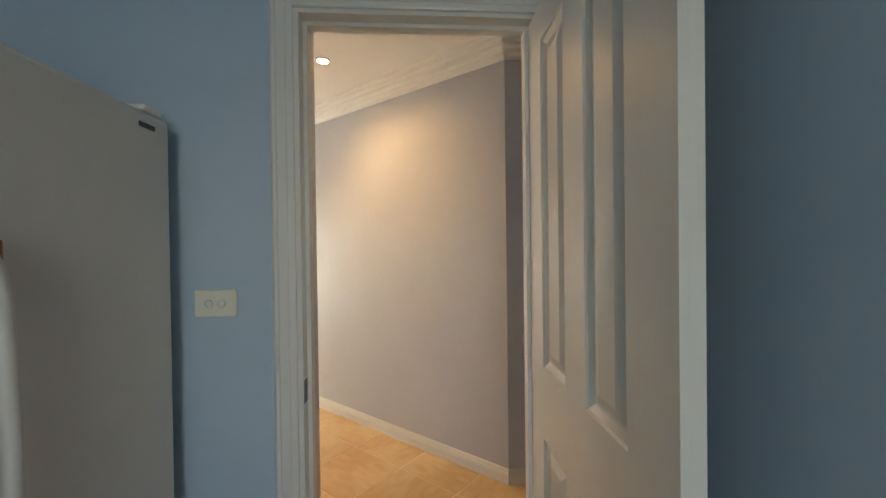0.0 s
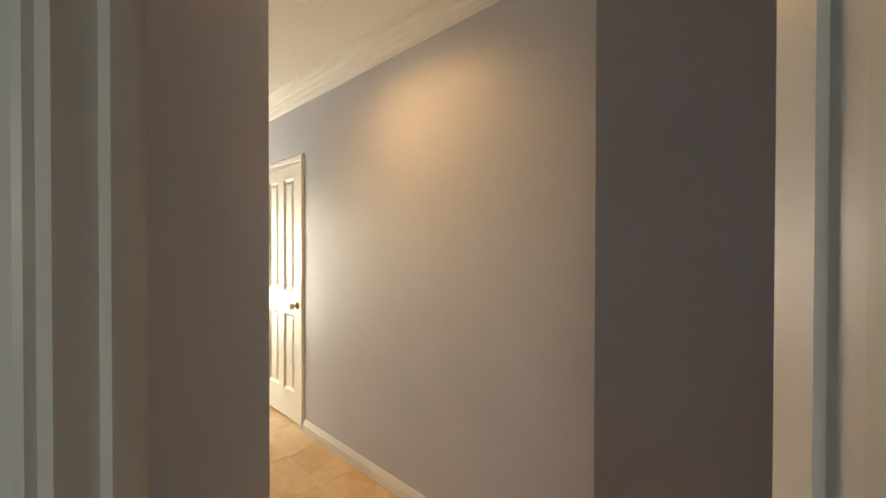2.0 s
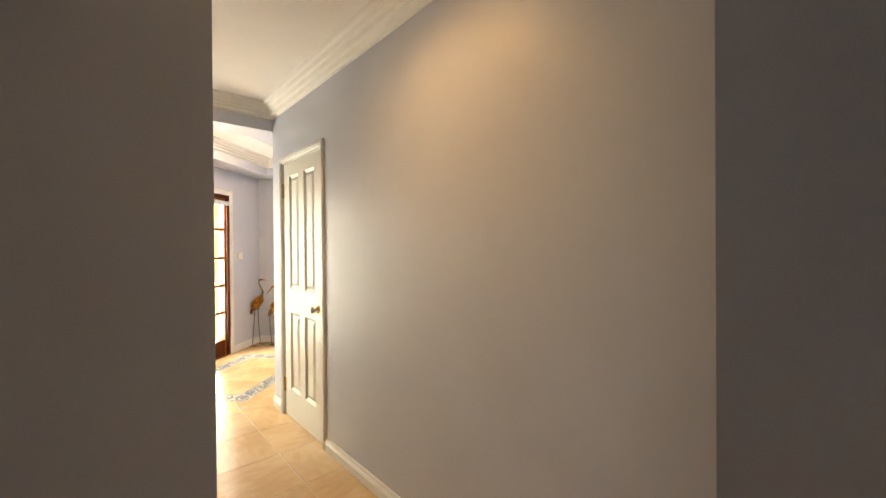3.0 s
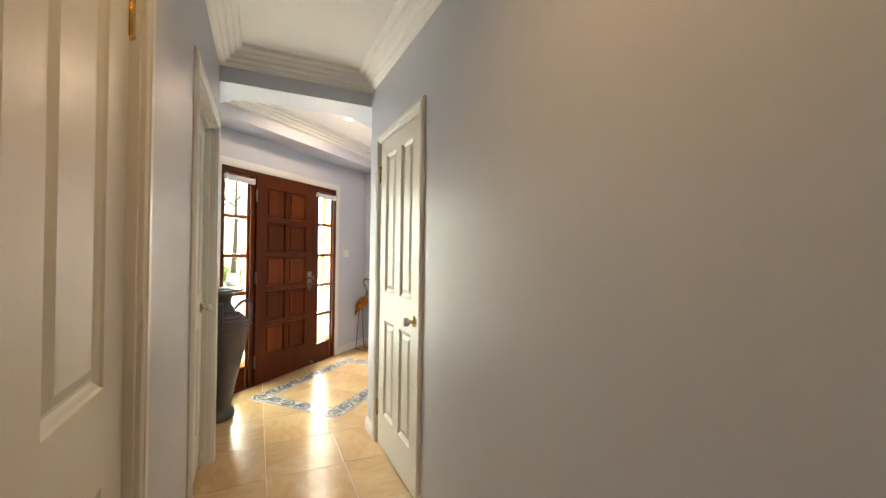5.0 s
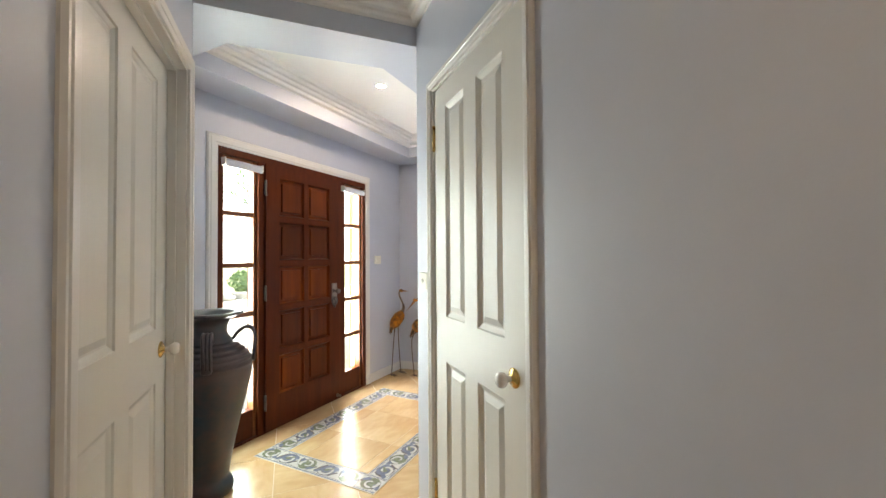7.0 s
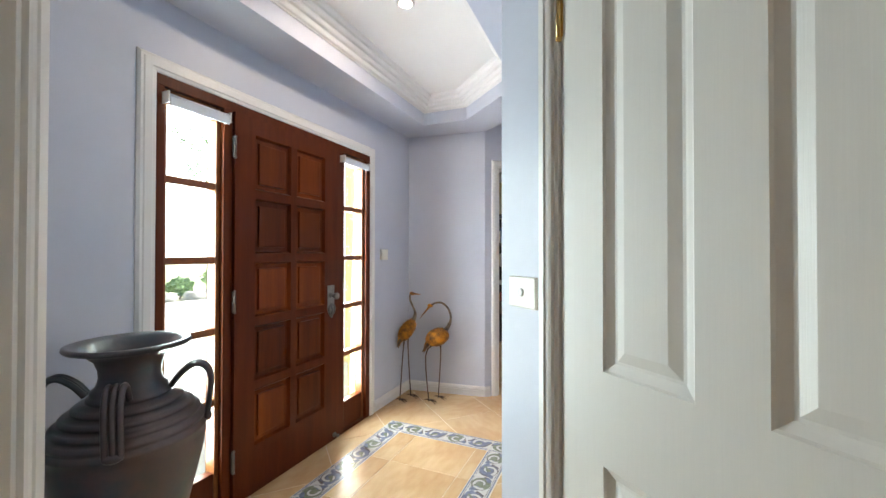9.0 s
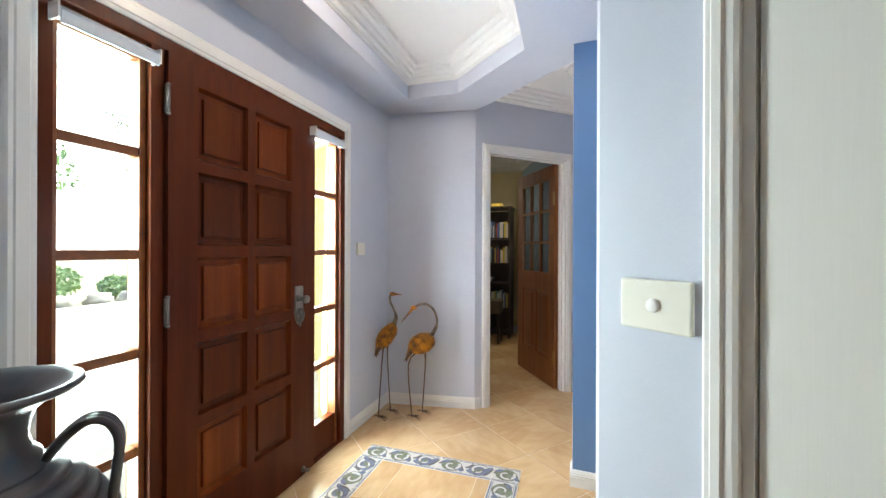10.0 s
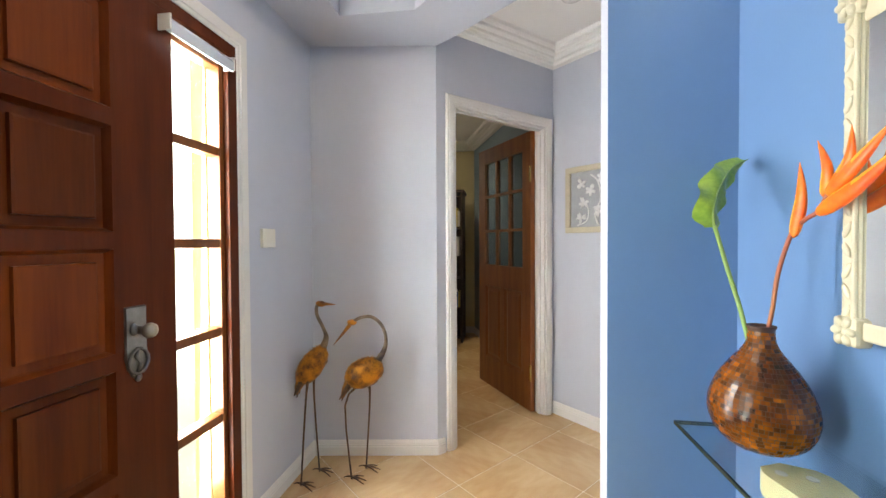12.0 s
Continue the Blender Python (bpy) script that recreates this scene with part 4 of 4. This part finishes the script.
t = thing("wall_mirror", along((1.815, -0.893), (1.815, 0), 1)[0] @ pose(0, 0, 0.042), "mirror in a carved ivory frame on the blue niche wall", "mirror")
part("backing_board", box(-0.345, 0.345, -0.0345, 0.0, 1.01, 1.69), CREAMF, t)
part("mirror_glass", box(-0.350, 0.350, 0.012, 0.018, 1.03, 1.64), MIRROR, t, "silvered mirror glass")
rnd = random.Random(3)
for x0, x1, z0, z1 in ((-0.382, -0.338, 1.0, 1.69), (0.338, 0.382, 1.0, 1.69), (-0.338, 0.338, 0.998, 1.036), (-0.338, 0.338, 1.632, 1.706)):
    bm = box(x0, x1, 0.0005, 0.022, z0, z1, 0.006)
    if x1 - x0 < 0.2:
        add_box(bm, x0 + 0.032 if x0 < 0 else x0 + 0.003, x1 - 0.003 if x0 < 0 else x1 - 0.032, 0.02, 0.030, z0 + 0.03, z1 - 0.03, 0.004)
        for k in range(15):
            blob(bm, ((x0 + x1) / 2 + (-0.006 if x0 < 0 else 0.006), 0.023, z0 + 0.05 + k * 0.043), (0.008, 0.005, 0.019), Euler((0, radians(28 if k % 2 else -28), 0)), 8)
    elif z0 > 1.5:
        for k in range(34):
            blob(bm, (-0.28 + k * 0.017, 0.022, 1.672 + rnd.uniform(-0.022, 0.022)), (0.018, 0.006, 0.010), Euler((0, rnd.uniform(-1.5, 1.5), 0)), 8)
    else:
        for k in range(20):
            blob(bm, (-0.27 + k * 0.028, 0.022, 1.016), (0.015, 0.006, 0.008), None, 8)
    part("frame_rail", bm, CREAMF, t)
for x in (-0.358, 0.358):
    for z in (1.012, 1.684):
        bm = box(x - 0.029, x + 0.029, 0.0, 0.034, z - 0.030, z + 0.030, 0.008)
        for a in range(6):
            blob(bm, (x + 0.017 * math.cos(a * 1.047), 0.034, z + 0.02 * math.sin(a * 1.047)), (0.013, 0.007, 0.009), Euler((0, a * -1.047, 0)), 8)
        part("corner_block", bm, CREAMF, t)
bm = bmesh.new()
crest = [(-0.398, 1.722), (0.398, 1.722), (0.398, 1.736), (0.21, 1.79), (0.07, 1.832), (0, 1.842), (-0.07, 1.832), (-0.21, 1.79), (-0.398, 1.736)]
f0 = [bm.verts.new((x, 0.001, z)) for x, z in crest]
f1 = [bm.verts.new((x, 0.020, z)) for x, z in crest]
bm.faces.new(f0), bm.faces.new(f1[::-1])
for i in range(len(crest)):
    j = (i + 1) % len(crest)
    bm.faces.new((f0[i], f0[j], f1[j], f1[i]))
for a, b in zip(crest[2:], crest[3:]):
    tube([(a[0], 0.018, a[1] - 0.006), (b[0], 0.018, b[1] - 0.006)], 0.011, 8, bm)
for k in range(60):
    x = rnd.uniform(-0.3, 0.3)
    z = rnd.uniform(1.73, 1.736 + 0.08 * (1 - abs(x) / 0.38))
    blob(bm, (x, 0.021, z), (0.024, 0.007, 0.011), Euler((0, rnd.uniform(-1.5, 1.5), 0)), 8)
part("crest", bm, CREAMF, t, "carved ivory crest")

# ---- relief picture ----
t = thing("relief_picture", PW @ pose(0.12, 0, 1.300), "square white floral relief picture in an ivory frame", "picture")
for x0, x1, z0, z1 in ((0, 0.45, 0, 0.038), (0, 0.45, 0.407, 0.445), (0, 0.038, 0.038, 0.407), (0.412, 0.45, 0.038, 0.407)):
    part("frame_rail", box(x0, x1, 0.0, 0.024, z0, z1, 0.005), CREAMF, t)
part("backing", box(0.036, 0.414, 0.0, 0.008, 0.036, 0.409), RBACK, t, "pale grey backing")
bm = bmesh.new()
rnd = random.Random(8)
for cx, cz in ((0.12, 0.33), (0.19, 0.28), (0.14, 0.20), (0.12, 0.10), (0.27, 0.35), (0.33, 0.25), (0.24, 0.14), (0.35, 0.12), (0.36, 0.36)):
    for a in range(6):
        an = a * 1.047 + rnd.random()
        blob(bm, (cx + 0.022 * math.cos(an), 0.014, cz + 0.022 * math.sin(an)), (0.019, 0.006, 0.011), Euler((0, -an, 0)), 8)
    blob(bm, (cx, 0.017, cz), (0.009, 0.006, 0.009), None, 8)
for pts in ([(0.25, 0.04), (0.22, 0.12), (0.26, 0.22), (0.24, 0.33), (0.19, 0.38)], [(0.09, 0.05), (0.16, 0.08), (0.17, 0.16), (0.11, 0.24)], [(0.38, 0.05), (0.33, 0.14), (0.37, 0.22), (0.32, 0.32)]):
    tube(smooth_path([(x, 0.011, z) for x, z in pts], 5), 0.005, 6, bm)
part("relief", bm, RELIEF, t, "white moulded flowers and stems")

# ---- office ----
t = thing("bookcase", pose(0.0, 3.30, 0), "tall dark timber bookcase full of books in the office", "bookcase")
part("side", box(0.02, 0.05, 0, 0.40, 0.0, 1.85, 0.003), DARKW, t)
part("side", box(0.60, 0.63, 0, 0.40, 0.0, 1.85, 0.003), DARKW, t)
part("back", box(0.05, 0.60, 0.385, 0.40, 0.02, 1.84), DARKW, t)
part("top", box(0.0, 0.65, -0.02, 0.42, 1.851, 1.88, 0.003), DARKW, t)
for z in (0.06, 0.42, 0.78, 1.06, 1.42):
    part("shelf", box(0.0505, 0.5995, 0.01, 0.384, z - 0.012, z + 0.012), DARKW, t)
rnd = random.Random(21)
tones = [(0.5, 0.5, 0.48), (0.04, 0.05, 0.08), (0.05, 0.12, 0.35), (0.55, 0.42, 0.05), (0.10, 0.25, 0.22), (0.3, 0.04, 0.03), (0.6, 0.58, 0.52), (0.03, 0.03, 0.03)]
BOOKM = [mat("book_cover", c, 0.5, var=0.08) for c in tones]
for z in (1.072, 1.432, 0.432):
    x = 0.06
    while x < 0.57:
        w, h = rnd.uniform(0.016, 0.034), rnd.uniform(0.17, 0.24)
        m = rnd.choice(BOOKM)
        b = tagged(link("book", box(0, w - 0.001, 0, 0.16, 0, h, 0.002), m, pose(x, 3.33 + rnd.uniform(0, 0.02), z)), "hardcover book standing upright on a dark shelf", "book", "books on the bookcase")
        x += w
for k, (x, w, m) in enumerate(((0.12, 0.2, 0), (0.14, 0.22, 6))):
    tagged(link("paper_stack", box(0, w, 0, 0.25, 0, 0.03, 0.002), BOOKM[m], pose(x, 3.31, 0.7925 + 0.031 * k)), "stack of pale papers lying on a shelf", "papers")
t = tagged(link("tray", lathe([(0.002, 0.001), (0.16, 0.0), (0.16, 0.006), (0.09, 0.014), (0.085, 0.05), (0.05, 0.062), (0.002, 0.064)], 28), BOOKM[3], pose(0.42, 3.46, 1.8805)), "yellow round tray stacked on top of the bookcase", "tray")
t = thing("stool", pose(0.40, 3.05, 0), "small brown padded stool before the bookcase", "stool")
part("seat", box(-0.16, 0.16, -0.14, 0.14, 0.40, 0.58, 0.02), mat("tan_leather", (0.10, 0.07, 0.045), 0.5), t)
for x in (-0.13, 0.13):
    for y in (-0.11, 0.11):
        part("leg", lathe([(0.016, 0), (0.02, 0.40)], 10, at=(x, y, 0)), DARKW, t)

# ---- outside the front door ----
structure("ground", box(-400, -0.12, -400, 400, -0.5, -0.16), GRASS, "garden soil and lawn in front of the house", "ground")
structure("pavement", box(-3.6, -0.121, -4.0, 4.5, -0.16, -0.004, 0.01), PAVE, "pale concrete porch paving", "pavement")
structure("road", box(-9.5, -3.62, -12, 12, -0.16, -0.10), PAVE, "sunlit pale concrete driveway", "driveway")
# unseen slab, sized to keep direct sun from entering by the sidelights
structure("roof_sun_blocker", box(-1.15, -0.121, -3.5, 4.2, 2.62, 2.78), CEIL, "unseen white slab added over the entrance to block the sun", "roof")
t = thing("porch_column", pose(-1.0, 1.37, 0), "yellow rendered square porch column", "column")
part("shaft", box(-0.15, 0.15, -0.17, 0.17, -0.004, 2.62, 0.01), RENDERY, t)
part("plinth", box(-0.17, 0.17, -0.19, 0.19, -0.004, 0.14, 0.008), RENDERY, t)


def foliage(bm, at, size, n, leaf, rnd):
    for _ in range(n):
        v = Vector((rnd.gauss(0, 1), rnd.gauss(0, 1), rnd.gauss(0, 1))).normalized() * rnd.uniform(0.45, 1.0) ** 0.5
        p = Vector(at) + Vector((v.x * size[0], v.y * size[1], v.z * size[2])) * (1 + 0.25 * noise.noise(v * 2 + Vector(at)))
        d = Vector((rnd.gauss(0, 1), rnd.gauss(0, 1), rnd.gauss(0.4, 1))).normalized()
        s = d.orthogonal().normalized()
        l = leaf * rnd.uniform(0.6, 1.3)
        bm.faces.new([bm.verts.new(q) for q in (p - d * l, p + s * l * 0.4, p + d * l, p - s * l * 0.4)])


def shrub(x, y, s, label):
    t = thing("shrub", pose(x, y, -0.16), label, "shrub", "garden shrubs")
    rnd = random.Random(int(x * 31 + y * 17))
    bm = bmesh.new()
    for k in range(5):
        a = k * 1.26
        tube([(0, 0, 0), (0.1 * s * math.cos(a), 0.1 * s * math.sin(a), 0.3 * s), (0.3 * s * math.cos(a), 0.3 * s * math.sin(a), 0.7 * s)], [0.02, 0.015, 0.006], 6, bm)
    part("branches", bm, BARK, t)
    bm = bmesh.new()
    foliage(bm, (0, 0, 0.55 * s), (0.5 * s, 0.5 * s, 0.42 * s), 900, 0.06, rnd)
    part("foliage", bm, HEDGE, t)


def tree(x, y, h, label):
    t = thing("tree", pose(x, y, -0.16), label, "tree", "garden trees")
    rnd = random.Random(int(x * 13 + y * 7))
    bm = tube(smooth_path([(0, 0, 0), (0.1, 0.05, h * 0.3), (0.0, 0.12, h * 0.6), (0.15, 0.1, h * 0.85)], 4), [0.16 - 0.010 * i for i in range(13)], 10)
    tips = []
    for k in range(8):
        a, z = k * 2.4, h * (0.4 + 0.06 * k)
        e = (math.cos(a) * h * 0.26, math.sin(a) * h * 0.26, z + h * 0.18)
        tube([(0.05, 0.08, z), (e[0] * 0.5, e[1] * 0.5, z + h * 0.07), e], [0.06, 0.04, 0.015], 6, bm)
        tips.append(e)
    part("trunk", bm, BARK, t)
    bm = bmesh.new()
    for e in tips + [(0.1, 0.1, h * 0.95)]:
        foliage(bm, e, (h * 0.17, h * 0.17, h * 0.13), 230, 0.10, rnd)
    part("crown", bm, HEDGE, t)


for x, y, s in ((-10.5, 5.2, 0.7), (-10.6, 6.6, 0.6), (-10.4, 3.7, 0.65), (-10.7, 8.2, 0.8), (-10.4, 2.1, 0.55), (-11.6, 4.5, 0.95), (-11.8, 7.4, 1.0)):
    shrub(x, y, s, "leafy green garden shrub beyond the driveway")
# glowing slab added far off to whiten the view through the sidelights
structure("backdrop", box(-70.2, -70, -160, 160, -1, 60), SKYGLOW, "added glowing panel that makes the sky beyond the garden blown white", "backdrop")
tree(-17, 12.5, 7.5, "leafy green garden tree behind the shrubs")
tree(-16, 5.0, 5.2, "leafy green garden tree behind the shrubs")
rnd = random.Random(4)
for k in range(12):
    bm = bmesh.new()
    blob(bm, (0, 0, 0.1), (0.3, 0.34, 0.2), None, 12, 0.5)
    tagged(link("garden_rock", bm, ROCK, pose(-9.8 + rnd.uniform(-0.15, 0.15), 0.8 + k * 0.72, -0.17, 0, 0, k * 50)), "rounded grey garden rock edging the bed", "rock", "garden rocks")
structure("house_wall_outside", box(-0.135, -0.1215, -8.2, -1.64, -0.16, 2.62), RENDERY, "yellow rendered outside wall", "wall")
structure("house_wall_outside", box(-0.135, -0.1215, 0.12, 4.0, -0.16, 2.62), RENDERY, "yellow rendered outside wall", "wall")

# ---- floor ----
floor = structure("floor", box(-0.12, 6.9, -8.2, 3.95, -0.12, -0.0018), GROUT, "honey travertine tiled floor with sandy joints", "floor")
P, G = 0.4375, 0.0042
AX, AN = Vector((0.7434, -0.6688)), Vector((0.6688, 0.7434))


def tile_mesh(name, w, h, z, mats, t=0.010, b=0.0012):
    bm = bmesh.new()
    rings = [((w / 2, h / 2), z - t), ((w / 2, h / 2), z - b), ((w / 2 - b, h / 2 - b), z)]
    cols = [[bm.verts.new((sx * a, sy * c, zz)) for sx, sy in ((-1, -1), (1, -1), (1, 1), (-1, 1))] for (a, c), zz in rings]
    for p, q in zip(cols, cols[1:]):
        for i in range(4):
            bm.faces.new((p[i], p[(i + 1) % 4], q[(i + 1) % 4], q[i]))
    bm.faces.new(cols[-1])
    me = bpy.data.meshes.new(name)
    return bm, me, mats


def finish(made):
    bm, me, mats = made
    bmesh.ops.recalc_face_normals(bm, faces=bm.faces[:])
    bm.to_mesh(me), bm.free()
    for k in mats:
        me.materials.append(k)
    return me


def lay(me, x, y, turn, name="tile"):
    ob = new(name, me)
    ob.matrix_world = pose(x, y, 0, 0, 0, turn)
    ob.parent = floor
    return ob


base_tile = finish(tile_mesh("tile", P - G, P - G, 0.0, [TILE]))
turn = math.degrees(math.atan2(AX.y, AX.x))
AREAS = [(-0.31, 2.1, -2.45, 1.0), (0.1, 1.7, 0.8, 3.9), (1.2, 3.6, -1.3, 1.6), (2.2, 4.0, -6.2, -4.5), (2.9, 6.5, -4.85, -3.4)]
for i in range(-16, 22):
    for k in range(-14, 14):
        c = AX * (0.305 + (i + 0.5) * P) + AN * (0.084 + (k + 0.5) * P)
        in_hall = 0.1 < c.dot(AX) < 5.6 and -1.35 < c.dot(AN) < 0.25
        if in_hall or any(a < c.x < b and p < c.y < q for a, b, p, q in AREAS):
            if 0.32 < c.x < 6.5:
                lay(base_tile, c.x, c.y, turn + (90 * ((i * 7 + k * 3) % 4)))
            elif -0.30 < c.x <= 0.32:
                cut = tile_mesh("tile", P - G, P - G, 0.0, [TILE])
                bmesh.ops.transform(cut[0], matrix=pose(c.x, c.y, 0, 0, 0, turn), verts=cut[0].verts[:])
                bmesh.ops.bisect_plane(cut[0], geom=cut[0].verts[:] + cut[0].edges[:] + cut[0].faces[:], plane_co=(0.001, 0, 0), plane_no=(-1, 0, 0), clear_outer=True)
                if len(cut[0].faces) > 2:
                    lay(finish(cut), 0, 0, 0)

# tiled rug: patterned border round plain tiles
X0, X1, Y0, Y1, BW, ZB = 0.221, 1.172, -1.434, 0.020, 0.150, 0.004


def strip(bm, pts, w, z, mi):
    pts = [Vector((x, y)) for x, y in pts]
    prev = None
    for i, p in enumerate(pts):
        d = (pts[min(i + 1, len(pts) - 1)] - pts[max(i - 1, 0)]).normalized()
        n = Vector((-d.y, d.x)) * (w if not isinstance(w, list) else w[i]) / 2
        pair = (bm.verts.new((p.x - n.x, p.y - n.y, z)), bm.verts.new((p.x + n.x, p.y + n.y, z)))
        if prev:
            bm.faces.new((prev[0], pair[0], pair[1], prev[1])).material_index = mi
        prev = pair


def disc(bm, x, y, rx, ry, z, mi, turn=0.0, n=12):
    c, s = math.cos(turn), math.sin(turn)
    bm.faces.new([bm.verts.new((x + rx * math.cos(a) * c - ry * math.sin(a) * s, y + rx * math.cos(a) * s + ry * math.sin(a) * c, z)) for a in [2 * math.pi * i / n for i in range(n)]]).material_index = mi


def border_tile(name, w, h):
    made = tile_mesh(name, w, h, ZB, [TWHITE, TBROWN, TOLIVE, TBLUE])
    bm = made[0]
    z = ZB + 0.0005
    for y in (-h / 2 + 0.007, h / 2 - 0.007):
        strip(bm, [(-w / 2 + 0.002, y), (w / 2 - 0.002, y)], 0.007, z, 3)
        strip(bm, [(-w / 2 + 0.002, y * 0.86), (w / 2 - 0.002, y * 0.84)], 0.003, z, 1)
    n = 2 if w > 0.2 else 1
    for k in range(n):
        cx = (k - (n - 1) / 2) * w / n
        sg = 1 if k % 2 else -1
        sp = [(cx + (0.050 - 0.0055 * a) * math.cos(sg * a * 0.9 + 0.6), (0.048 - 0.0052 * a) * math.sin(sg * a * 0.9 + 0.6)) for a in [q * 0.3 for q in range(25)]]
        disc(bm, cx, 0.0, 0.060, 0.055, z, 3 if k % 2 else 2, 0.0, 18)
        strip(bm, sp, [0.027 - 0.00055 * i for i in range(25)], z + 0.0002, 1)
        strip(bm, sp, [0.019 - 0.00045 * i for i in range(25)], z + 0.0004, 0)
        disc(bm, cx + 0.004, 0.0, 0.017, 0.014, z + 0.0006, 2, 0.5)
        disc(bm, cx - 0.020 * sg, -0.022, 0.016, 0.008, z + 0.0006, 2, 0.9 * sg)
        disc(bm, cx + 0.052, 0.022 * sg, 0.032, 0.016, z + 0.0003, 3, 0.7 * sg)
        disc(bm, cx - 0.045, -0.030 * sg, 0.028, 0.014, z + 0.0003, 3, -0.6 * sg)
        strip(bm, [(cx + 0.035, -0.045), (cx + 0.055, -0.02 * sg), (cx + w / n / 2 - 0.004, 0.035 * sg)], 0.016, z, 1)
        strip(bm, [(cx - 0.04, 0.048), (cx - 0.055, 0.02), (cx - w / n / 2 + 0.004, 0.0)], 0.015, z, 1)
    return finish(made)


corner = border_tile("border_tile", BW - 0.003, BW - 0.003)
nx, ny = 2, 4
lx, ly = (X1 - X0 - 2 * BW) / nx, (Y1 - Y0 - 2 * BW) / ny
short, long_ = border_tile("border_tile", lx - 0.003, BW - 0.003), border_tile("border_tile", ly - 0.003, BW - 0.003)
for x in (X0 + BW / 2, X1 - BW / 2):
    for y in (Y0 + BW / 2, Y1 - BW / 2):
        lay(corner, x, y, 0, "border_tile")
for i in range(nx):
    for y, a in ((Y0 + BW / 2, 180), (Y1 - BW / 2, 0)):
        lay(short, X0 + BW + (i + 0.5) * lx, y, a, "border_tile")
for i in range(ny):
    for x, a in ((X0 + BW / 2, 90), (X1 - BW / 2, -90)):
        lay(long_, x, Y0 + BW + (i + 0.5) * ly, a, "border_tile")
part("rug_joint", box(X0 - 0.002, X1 + 0.002, Y0 - 0.002, Y1 + 0.002, -0.004, 0.0022), GROUT, floor)
xs = [X0 + BW, 0.51, 0.51 + P, X1 - BW]
ys = [Y0 + BW, -0.92, -0.92 + P, Y1 - BW]
for a, b in zip(xs, xs[1:]):
    for c, d in zip(ys, ys[1:]):
        lay(finish(tile_mesh("tile", b - a - 0.003, d - c - 0.003, ZB, [TILE], 0.006)), (a + b) / 2, (c + d) / 2, 0)
